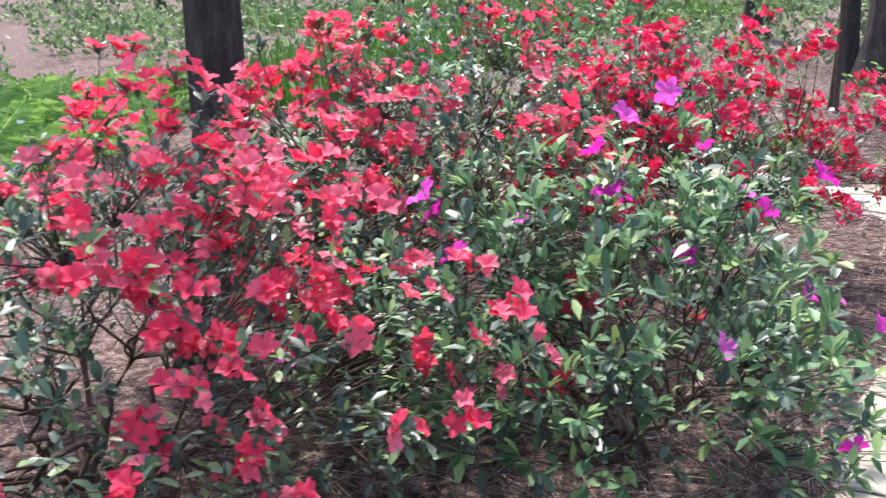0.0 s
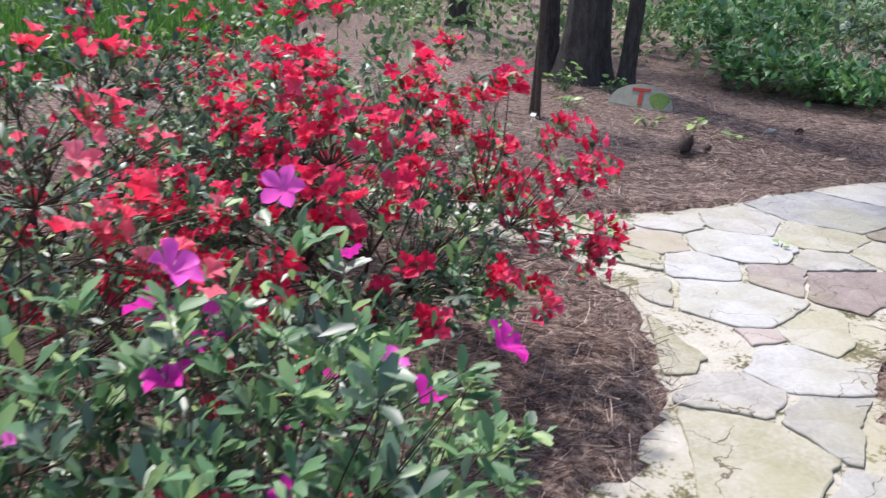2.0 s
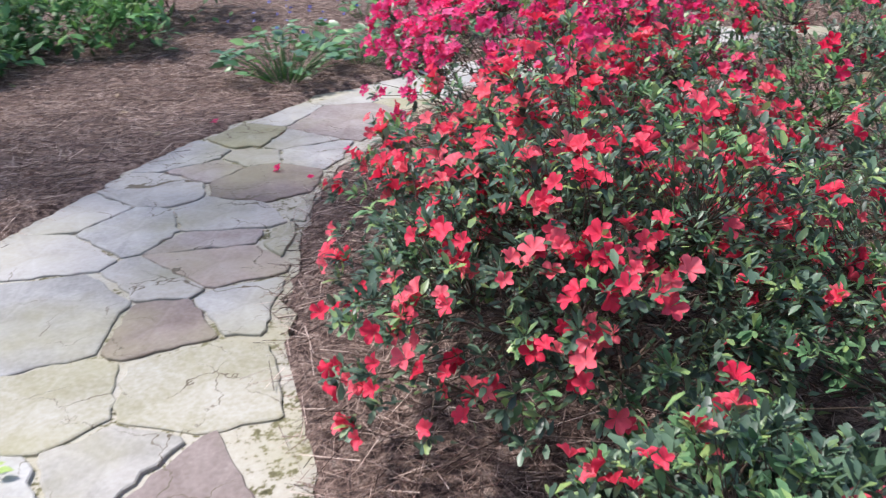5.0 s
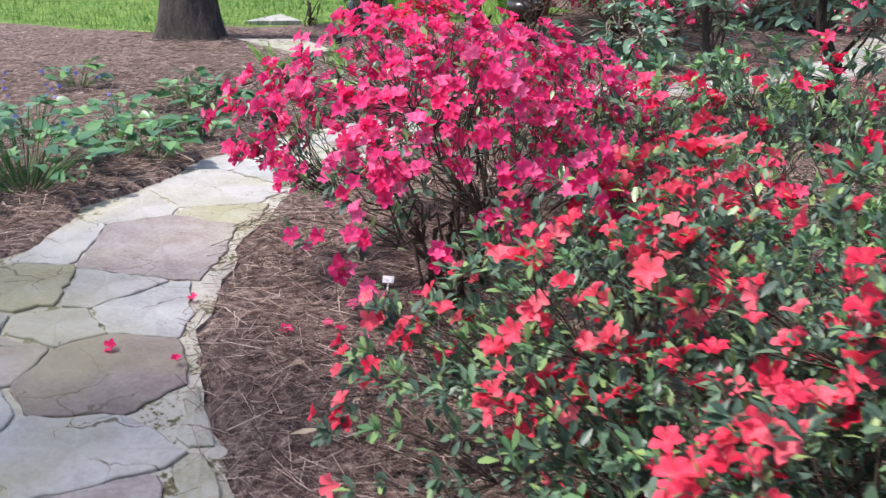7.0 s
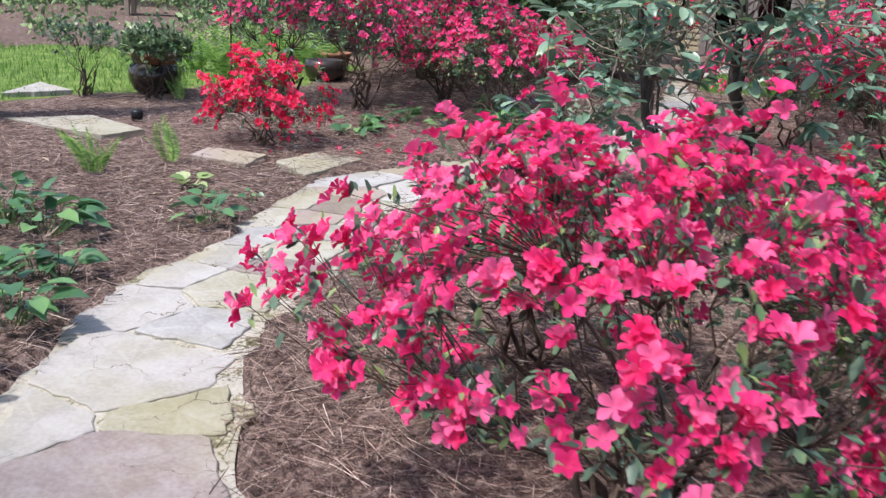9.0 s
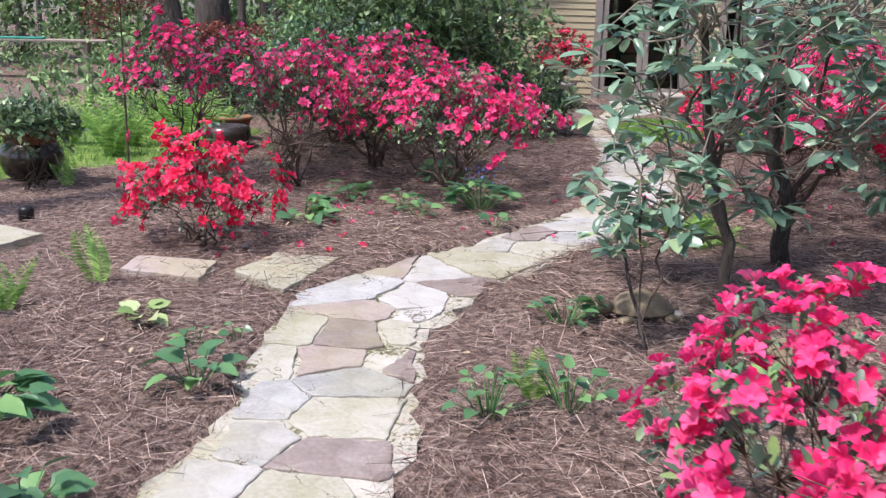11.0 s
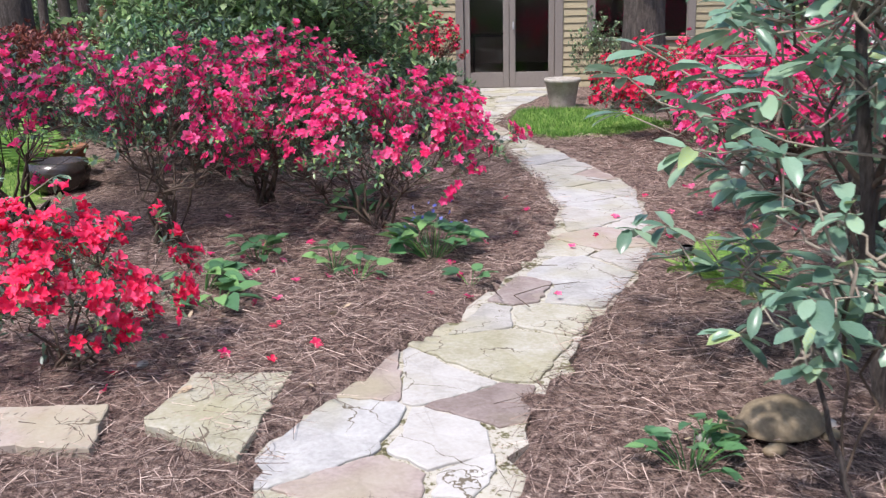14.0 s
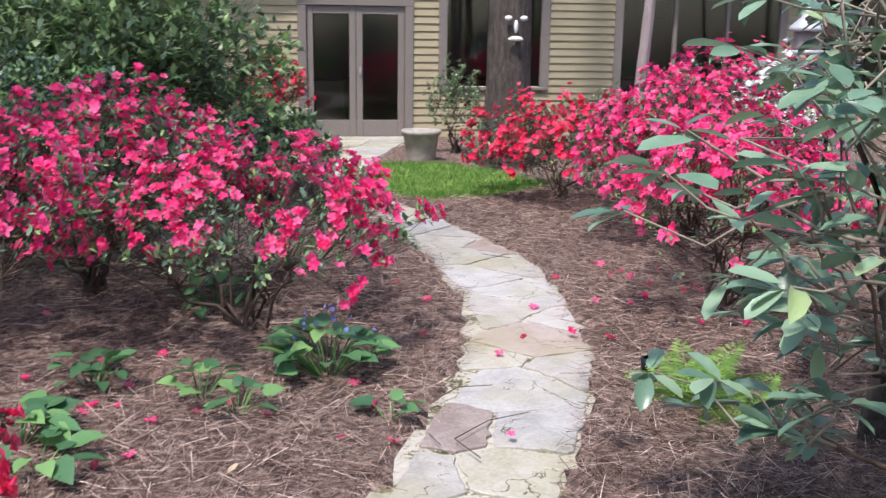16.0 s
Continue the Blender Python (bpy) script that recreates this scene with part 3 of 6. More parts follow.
SEG = list(zip(EDGE_LEFT, EDGE_LEFT[1:])) + list(zip(EDGE_FAR, EDGE_FAR[1:])) + list(zip(EDGE_RIGHT, EDGE_RIGHT[1:]))


def lay_flagstones():
    for i, (sx, sy, kind, size) in enumerate(SEEDS):
        if not inside(np.array([sx]), np.array([sy]), OUTLINE)[0]:
            continue
        poly = [(sx - 0.75, sy - 0.75), (sx + 0.75, sy - 0.75), (sx + 0.75, sy + 0.75), (sx - 0.75, sy + 0.75)]
        for j, (ox, oy, _, other) in enumerate(SEEDS):
            dd = (ox - sx) ** 2 + (oy - sy) ** 2
            if j != i and dd < 4 and poly:
                u = min(0.85, max(0.15, 0.5 + (size ** 2 - other ** 2) / (2 * dd)))
                poly = clip(poly, sx + (ox - sx) * u, sy + (oy - sy) * u, ox - sx, oy - sy)
        for (ax, ay), (bx, by) in SEG:
            ex, ey = bx - ax, by - ay
            u = max(0, min(1, ((sx - ax) * ex + (sy - ay) * ey) / (ex * ex + ey * ey)))
            qx, qy = ax + u * ex, ay + u * ey
            d = math.hypot(qx - sx, qy - sy)
            if d < 0.6 and poly:
                side = (sx - ax) * ey - (sy - ay) * ex
                s = -1 if side > 0 else 1
                if side != 0:
                    poly = clip(poly, ax, ay, s * ey, -s * ex)
        if len(poly) < 3:
            continue
        me, c = flagstone(poly, 0.004 + RNG.uniform(0, 0.003), i, STONES[kind], RNG.uniform(0.004, 0.017))
        part("flagstone", me, pavement, m=Matrix.Translation((c[0], c[1], 0)))


lay_flagstones()


def stepping_stone(corners, kind, seed):
    me, c = flagstone(corners, 0.035, seed, STONES[kind])
    ob = new("stepping_stone", me)
    ob.location = (c[0], c[1], 0.005)
    tagged(ob, "flat pale lichen-stained stepping stone lying in pine straw", "stone", group="stepping stones")


stepping_stone([(5.5, 11.93), (5.97, 11.96), (6.05, 11.58), (5.3, 11.47)], 2, 901)
stepping_stone([(5.49, 12.62), (5.62, 12.14), (5.28, 12.0), (5.22, 12.5)], 4, 902)
stepping_stone([(5.1, 14.6), (5.72, 14.3), (5.62, 13.5), (5.22, 13.5)], 2, 903)
stepping_stone([(5.85, 15.9), (6.6, 16.4), (6.5, 15.7)], 0, 904)
stepping_stone([(-4.9, 3.6), (-4.2, 3.2), (-3.4, 2.7), (-3.7, 3.3), (-4.5, 4.1)], 2, 905)

# ---------------------------------------------------------------- shrubs


def bent(a, b, r0, r1, g, n=4, sway=0.12):
    """A crooked tapering stem from a to b."""
    a, b = np.asarray(a, float), np.asarray(b, float)
    t = np.linspace(0, 1, n + 1)[:, None]
    ln = np.linalg.norm(b - a)
    p = a + (b - a) * t + g.normal(0, 1, (n + 1, 3)) * sway * ln * np.sin(np.pi * t) * 0.5
    p[:, 2] = np.maximum(p[:, 2], 0.01 if a[2] < 0.2 else 0.03)
    return np.concatenate([p, r0 + (r1 - r0) * t], 1)


def shrub(name, label, category, base, radii, height, petal, blossoms, seed, tips=420, skirt=0.25, leaf=0.035, leaves=15, size=0.036, loose=320,
          new_share=0.12, stems=9, lean=(0, 0), leaf_mat=None, cluster=(1, 4), group="", new_mat=None, hollow=0.55, low=0.0, far=False):
    """A shrub: crooked stems from one base, a lumpy dome of twig ends with whorls of leaves, and blossoms in clusters."""
    g = np.random.default_rng(seed)
    bx, by = base
    root = thing(name, label, category, (bx, by, 0), group)
    # twig ends on a lumpy dome
    ph = g.uniform(0, 6.28, 6)
    d = g.normal(0, 1, (tips, 3))
    d[:, 2] = np.abs(d[:, 2]) * 0.9 + g.uniform(-0.35, 0.25, tips)
    d /= np.linalg.norm(d, axis=1, keepdims=True)
    az = np.arctan2(d[:, 1], d[:, 0])
    lump = 1 + 0.13 * np.sin(3 * az + ph[0]) + 0.1 * np.sin(5 * az + 4 * d[:, 2] + ph[1]) + 0.08 * np.sin(9 * az + ph[2]) * d[:, 2]
    rad = lump * (hollow + (1 - hollow) * g.uniform(0, 1, tips) ** 0.5)
    mid = height * skirt
    tip = np.empty((tips, 3))
    tip[:, 0] = d[:, 0] * rad * radii[0] + lean[0] * np.clip(d[:, 2], 0, 1)
    tip[:, 1] = d[:, 1] * rad * radii[1] + lean[1] * np.clip(d[:, 2], 0, 1)
    tip[:, 2] = mid + d[:, 2] * rad * np.where(d[:, 2] > 0, height - mid, mid * 0.9)
    tip[:, 2] = np.maximum(tip[:, 2], 0.06 + low)
    # stems: a few from the base, forks to clumps of ends
    k = max(12, tips // 9)
    forks = tip[g.choice(tips, k, replace=False)] * np.array([0.62, 0.62, 0.7])
    limbs = forks[g.choice(k, stems)] * np.array([0.5, 0.5, 0.62])
    paths = []
    girth = min(height, 1.4)
    if petal:
        leaf = leaf * 1.25
    for q in limbs:
        st = [bent((g.normal(0, 0.05), g.normal(0, 0.05), -0.02), q, 0.011 * girth + 0.002, 0.007 * girth, g, 4, 0.22)]
        v, f = tubes(st, 6)
        part("stem", mesh_of("stem", v, f, M_TWIG, True), root)
    for q in forks:
        near = limbs[np.argmin(np.linalg.norm(limbs - q, axis=1))]
        paths.append(bent(near, q, 0.006 * girth, 0.0032 * girth, g, 3, 0.25))
    home = forks[np.argmin(np.linalg.norm(forks[None] - tip[:, None], axis=2), axis=1)]
    for q, near in zip(tip, home):
        paths.append(bent(near, q, 0.0026 * max(girth, 0.7), 0.0012, g, 2, 0.2))
    v, f = tubes(paths, 3)
    tagged(part("twig_mass", mesh_of("twig_mass", v, f, M_TWIG), root), kind="stuff")
    # whorls of leaves
    size = size * 0.78
    blossoms = int(blossoms * 2.3)
    loose = min(loose, 150)
    out = d * np.array([1, 1, 0.8]) + np.array([0, 0, 0.45])
    young = g.uniform(0, 1, tips) < new_share
    for mat, sel, nm in ((leaf_mat or M_LEAF, ~young, "leaves"), (new_mat or M_LEAF_NEW, young, "young_leaves")):
        ids = np.repeat(np.nonzero(sel)[0], leaves)
        if not len(ids):
            continue
        dirs = out[ids] * 0.6 + g.normal(0, 0.62, (len(ids), 3))
        ln = leaf * g.uniform(0.6, 1.35, len(ids))
        back = g.uniform(0, 1, (len(ids), 1)) ** 2.2
        pos = tip[ids] + (home[ids] - tip[ids]) * back * 0.85 + g.normal(0, leaf * 0.45, (len(ids), 3)) * (1 + 1.5 * back)
        pos[:, 2] = np.maximum(pos[:, 2], 0.03)
        # most stand in a rosette round the end of the twig, the rest along it
        ring = g.uniform(0, 1, len(ids)) < 0.62
        axis = frames_for(out, np.zeros(tips))[ids]
        az_l = g.uniform(0, 6.28, len(ids))
        open_l = g.uniform(0.55, 1.35, len(ids))
        rose = (axis[:, :, 0] * np.cos(az_l)[:, None] + axis[:, :, 1] * np.sin(az_l)[:, None]) * np.sin(open_l)[:, None] + axis[:, :, 2] * np.cos(open_l)[:, None]
        dirs = np.where(ring[:, None], rose, dirs)
        pos = np.where(ring[:, None], tip[ids] - axis[:, :, 2] * (g.uniform(0, 0.5, len(ids)) * leaf)[:, None] + rose * leaf * 0.05, pos)
        pos[:, 2] = np.maximum(pos[:, 2], 0.03)
        turn = frames_for(dirs, g.uniform(-0.35, 0.35, len(ids)))
        v, f = scatter(*((THIN_V, THIN_F) if far else (LEAF_V, LEAF_F)), pos, turn, ln)
        ob = part(nm, mesh_of(nm, v, f, mat), root)
        tagged(ob, kind="stuff")
    # blossoms in clusters, mostly on the outer and upper ends
    if petal and blossoms:
        mats = petal if isinstance(petal[0], tuple) else (petal,)
        order = np.argsort(-(rad + 0.5 * d[:, 2] + 0.55 * np.sin(4 * az + 3 * d[:, 2] + ph[3]) * np.sin(7 * az + ph[4]) + g.uniform(0, 0.7, tips)))
        count, bl = 0, []
        for i in order:
            for _ in range(int(g.integers(cluster[0], cluster[1] + 1))):
                bl.append((tip[i] + out[i] * 0.02 + g.normal(0, size * 0.8, 3), out[i] + g.normal(0, 0.45, 3), size * g.uniform(0.7, 1.1)))
                count += 1
            if count >= blossoms:
                break
        one = [mesh_of("blossom", *BLOSSOMS[s], mats[0][0], True) for s in range(4)]
        pick = g.permutation(len(bl))
        for j in pick[:loose]:
            p, o, s = bl[j]
            t = frames_for(np.array([o]), np.array([g.uniform(0, 6)]))[0]
            m = Matrix([[*(t[r] * s), p[r]] for r in range(3)] + [[0, 0, 0, 1]])
            part("blossom", one[int(g.integers(4))], root, m=m)
        rest = pick[loose:]
        if len(rest):
            vv, ff, nb = [], [], 0
            for s4 in range(4):
                sel = rest[s4::4]
                if len(sel):
                    t = frames_for(np.array([bl[j][1] for j in sel]), g.uniform(0, 6, len(sel)))
                    v, f = scatter(*(FAR_BLOSSOMS if far else BLOSSOMS)[s4], np.array([bl[j][0] for j in sel]), t, np.array([bl[j][2] for j in sel]))
                    vv.append(v)
                    ff.append(f + nb)
                    nb += len(v)
            tagged(part("blossoms", mesh_of("blossoms", np.concatenate(vv), np.concatenate(ff), mats[0][1], True), root), kind="stuff")
    return root


AZ = "azalea"
# the large bed by the start
shrub("azalea_bush", "wide azalea covered in coral-red blossoms over dark leaves", AZ, (0.5, 0.62), (1.05, 1.3), 1.1, P_CORAL, 600, 11, tips=760, loose=290, leaf=0.034, size=0.036, stems=14, cluster=(3, 6), low=0.14)
shrub("azalea_bush", "low green azalea with a few magenta blossoms", AZ, (1.1, 1.95), (0.68, 0.85), 0.96, P_MAGENTA, 13, 12, tips=400, leaf=0.044, leaves=13, size=0.056, new_share=0.6, stems=12, cluster=(1, 1), hollow=0.4)
shrub("azalea_bush", "azalea with coral blossoms thinning to buds", AZ, (0.0, 1.9), (0.95, 0.85), 1.25, P_CORAL, 230, 13, tips=460, loose=170, leaf=0.034, size=0.04, new_share=0.25, cluster=(3, 6))
shrub("azalea_bush", "sprawling azalea with deep red blossoms beside the path", AZ, (0.0, 3.35), (0.92, 0.82), 1.15, P_DEEP, 420, 14, tips=460, loose=290, leaf=0.036, size=0.038, new_share=0.4, cluster=(3, 6), low=0.42)
shrub("azalea_bush", "azalea with dark red blossoms behind the coral one", AZ, (-1.2, 3.0), (1.0, 1.0), 1.3, P_DEEP, 120, 15, tips=420, loose=160, leaf=0.038, size=0.035, new_share=0.35, cluster=(1, 3), far=True)
shrub("azalea_bush", "green azalea with pale new leaves and few red blossoms", AZ, (-1.5, 4.3), (1.0, 0.9), 1.0, P_DEEP, 60, 65, tips=420, loose=60, leaf=0.038, size=0.036, new_share=0.5, far=True)
# the bed inside the bend
shrub("azalea_bush", "dense azalea with orange-red blossoms and dark glossy leaves", AZ, (2.2, 5.95), (0.7, 0.8), 0.9, P_ORANGE, 215, 16, tips=640, loose=250, leaf=0.033, size=0.037, cluster=(1, 3), skirt=0.3)
shrub("azalea_bush", "azalea with scattered orange-red blossoms and pale young leaves", AZ, (2.58, 6.68), (0.86, 0.88), 0.88, P_ORANGE, 175, 17, tips=640, loose=230, leaf=0.033, size=0.037, new_share=0.28, cluster=(1, 3), skirt=0.3)
shrub("azalea_bush", "green azalea with few orange-red blossoms", AZ, (3.4, 5.3), (1.2, 1.1), 0.95, P_ORANGE, 90, 18, tips=620, loose=90, leaf=0.034, size=0.036, new_share=0.3, cluster=(1, 2))
shrub("azalea_bush", "small glossy green azalea beside the path", AZ, (2.1, 4.75), (0.55, 0.5), 0.52, P_ORANGE, 22, 19, tips=380, loose=22, leaf=0.036, size=0.037, leaves=16, cluster=(1, 2), skirt=0.35)
shrub("azalea_bush", "leggy azalea with hot pink blossoms on dark stems", AZ, (2.8, 8.05), (0.88, 0.82), 1.07, P_PINK, 560, 20, tips=330, loose=300, leaf=0.036, leaves=8, size=0.0365, stems=14, skirt=0.52, cluster=(3, 6), lean=(0.05, 0.1))
shrub("azalea_bush", "low azalea with hot pink blossoms at the inside of the bend", AZ, (3.55, 8.75), (0.62, 0.55), 0.85, P_PINK, 260, 66, tips=190, loose=200, leaf=0.036, leaves=9, size=0.037, skirt=0.4, cluster=(3, 6))
shrub("azalea_bush", "green azalea with pale young leaves and a few red blossoms", AZ, (3.9, 7.4), (1.0, 0.9), 1.0, P_DEEP, 60, 21, tips=400, loose=140, leaf=0.036, size=0.04, skirt=0.4, new_share=0.4, cluster=(2, 4))
shrub("azalea_bush", "dark leafy azalea with sparse red blossoms", AZ, (4.6, 6.3), (1.2, 1.1), 1.0, P_DEEP, 70, 22, tips=420, loose=70, leaf=0.036, size=0.038, new_share=0.35, far=True)
# beds left and right of the walk to the house
shrub("azalea_bush", "small azalea with scarlet blossoms standing in pine straw", AZ, (6.0, 12.58), (0.44, 0.56), 0.74, P_DEEP, 250, 23, tips=170, loose=200, leaf=0.034, leaves=9, size=0.039, skirt=0.3, cluster=(3, 6), hollow=0.4)
shrub("azalea_bush", "spreading azalea with pink blossoms and bare lower stems", AZ, (8.6, 12.0), (0.95, 0.95), 1.0, P_PINK, 480, 24, tips=420, loose=300, leaf=0.036, size=0.037, new_share=0.3, skirt=0.52, cluster=(3, 6), leaves=9, group="pink azaleas")
shrub("azalea_bush", "spreading azalea with pink blossoms and bare lower stems", AZ, (9.2, 13.05), (1.0, 1.0), 1.25, P_PINK, 440, 25, tips=460, loose=250, leaf=0.04, size=0.039, skirt=0.52, cluster=(3, 6), group="pink azaleas", far=True)
shrub("azalea_bush", "tall thin azalea with pink blossoms at its branch ends", AZ, (7.9, 13.15), (0.75, 0.8), 1.2, P_PINK, 150, 26, tips=190, loose=150, leaf=0.036, size=0.042, skirt=0.6, cluster=(2, 4))
shrub("azalea_bush", "tall thin azalea with pink blossoms at its branch ends", AZ, (8.1, 14.3), (0.7, 0.7), 1.35, P_PINK, 150, 27, tips=170, loose=100, leaf=0.036, size=0.042, skirt=0.62, cluster=(2, 4), far=True)
shrub("azalea_bush", "rounded azalea with red blossoms beside the grass", AZ, (13.0, 10.0), (0.95, 0.95), 1.0, P_DEEP, 420, 28, tips=420, loose=200, leaf=0.036, size=0.045, skirt=0.42, cluster=(2, 4), far=True)
shrub("azalea_bush", "broad azalea covered in hot pink blossoms", AZ, (11.3, 9.1), (1.25, 1.0), 1.28, P_PINK, 650, 29, tips=560, loose=260, leaf=0.036, size=0.046, skirt=0.45, cluster=(2, 4), far=True)
shrub("azalea_bush", "azalea with bare crooked stems and hot pink blossoms", AZ, (9.25, 9.35), (0.85, 0.7), 1.05, P_PINK, 260, 30, tips=280, loose=200, leaf=0.034, size=0.043, skirt=0.55, cluster=(2, 4), leaves=9)
shrub("azalea_bush", "broad azalea covered in hot pink blossoms", AZ, (14.1, 8.0), (1.3, 1.1), 1.45, P_PINK, 600, 31, tips=520, loose=60, leaf=0.036, size=0.046, skirt=0.45, cluster=(2, 4), far=True)
shrub("azalea_bush", "azalea covered in white blossoms", AZ, (12.6, 8.05), (0.6, 0.55), 1.42, P_WHITE, 300, 32, tips=260, loose=80, leaf=0.036, size=0.046, skirt=0.4, cluster=(2, 4), far=True)
shrub("azalea_bush", "low azalea with white blossoms under the trees", AZ, (8.6, 7.6), (0.8, 0.7), 0.9, P_WHITE, 150, 33, tips=300, loose=80, leaf=0.036, size=0.042, skirt=0.4, cluster=(1, 3), far=True)
shrub("azalea_bush", "tall thin azalea with red blossoms far behind", AZ, (8.2, 8.3), (0.9, 0.7), 1.25, P_DEEP, 110, 34, tips=240, loose=60, leaf=0.036, size=0.042, skirt=0.5, far=True)

GREEN = "shrub"
# pale leaves of the next two: new growth, plus lit sheen put into colour
shrub("evergreen_shrub", "tall dark green broad-leaved shrub with drooping leaves", GREEN, (12.4, 14.2), (1.9, 1.7), 2.5, None, 0, 41, tips=1300, leaf=0.105, leaves=12, leaf_mat=M_LEAF_DARK, skirt=0.35, new_share=0.65, hollow=0.2, new_mat=M_WOODS, far=True)
shrub("evergreen_shrub", "large dark green broad-leaved shrub", GREEN, (13.2, 15.5), (1.6, 1.5), 2.4, None, 0, 42, tips=1100, leaf=0.105, leaves=12, leaf_mat=M_LEAF_DARK, skirt=0.35, new_share=0.6, hollow=0.2, new_mat=M_WOODS, far=True)
shrub("evergreen_shrub", "rounded green shrub with pale new growth", GREEN, (10.4, 14.2), (1.2, 1.2), 1.45, None, 0, 43, tips=900, leaf=0.06, leaves=14, skirt=0.35, new_share=0.35, hollow=0.35, far=True)
shrub("evergreen_shrub", "dark shrub with hanging leaves at the path's edge", GREEN, (12.6, 12.75), (0.75, 0.6), 0.85, None, 0, 44, tips=420, leaf=0.075, leaves=12, leaf_mat=M_LEAF_DARK, skirt=0.35, new_share=0.05, far=True)
shrub("evergreen_shrub", "fine dark evergreen shrub beside the door", GREEN, (16.5, 11.1), (0.45, 0.4), 1.2, None, 0, 45, tips=170, leaf=0.05, leaves=12, leaf_mat=M_LEAF_DARK, skirt=0.4, far=True)
shrub("evergreen_shrub", "low green shrub under the house windows", GREEN, (16.8, 8.4), (0.8, 1.4), 0.9, None, 0, 46, tips=420, leaf=0.06, leaves=12, leaf_mat=M_LEAF_DARK, skirt=0.4, far=True)
shrub("evergreen_shrub", "tall dark shrub among the trees", GREEN, (8.9, 5.6), (1.6, 1.4), 2.2, None, 0, 47, tips=900, leaf=0.09, leaves=12, leaf_mat=M_LEAF_DARK, skirt=0.4, hollow=0.35, far=True)
shrub("evergreen_shrub", "dark shrub behind the bed", GREEN, (5.6, 4.3), (1.6, 1.5), 1.7, None, 0, 48, tips=800, leaf=0.07, leaves=12, skirt=0.35, new_share=0.3, hollow=0.35, far=True)
for k, (x, y, r, h) in enumerate([(-1.6, 11.0, 0.8, 0.55), (-0.6, 11.1, 0.8, 0.42), (0.3, 11.9, 0.9, 0.6), (-2.4, 11.9, 1.0, 0.9), (-0.9, 12.6, 1.2, 1.1), (1.0, 13.2, 1.0, 0.9), (-3.5, 13.4, 1.3, 1.2)]):
    shrub("evergreen_shrub", "low leafy green shrub in the mulch bed", GREEN, (x, y), (r, r * 0.85), h, None, 0, 50 + k, tips=170, leaf=0.12, leaves=8, leaf_mat=M_HOSTA if k != 4 else M_LEAF_DARK, skirt=0.35, new_share=0.3, hollow=0.25, group="shrubs behind the path", far=True)
for k, (x, y, r, h) in enumerate(((22.0, 27.0, 3.0, 5.5), (18.0, 30.5, 3.2, 6.0), (26.5, 25.0, 3.0, 5.5), (14.0, 32.0, 3.2, 5.5))):
    shrub("woodland_shrub", "tall pale green thicket at the wood's edge beyond the lawn", GREEN, (x, y), (r, r), h, None, 0, 700 + k, tips=520, leaf=0.24, leaves=10, leaf_mat=M_WOODS, new_mat=M_WOODS, skirt=0.15, hollow=0.3, group="thickets at the wood's edge", far=True)
shrub("blueberry_shrub", "thin shrub with pale green leaves and bare stems", GREEN, (6.5, 15.5), (0.4, 0.4), 0.75, None, 0, 61, tips=80, leaf=0.05, leaves=12, skirt=0.75, far=True)
shrub("camellia_shrub", "small glossy dark shrub beside the glazed pot", GREEN, (6.85, 14.9), (0.33, 0.33), 0.72, None, 0, 62, tips=120, leaf=0.075, leaves=12, leaf_mat=M_LEAF_DARK, skirt=0.7, far=True)
shrub("maple_shrub", "low Japanese maple with dark red leaves", "maple", (13.0, 17.6), (1.2, 1.0), 1.25, None, 0, 63, tips=600, leaf=0.07, leaves=12, leaf_mat=M_MAPLE, new_mat=M_MAPLE, skirt=0.6, far=True)
shrub("potted_azalea", "azalea with small red blossoms in a tub by the door", AZ, (16.6, 13.6), (0.55, 0.5), 1.3, P_DEEP, 160, 64, tips=260, loose=60, leaf=0.035, size=0.04, skirt=0.5, leaf_mat=M_MAPLE, low=0.4, far=True)


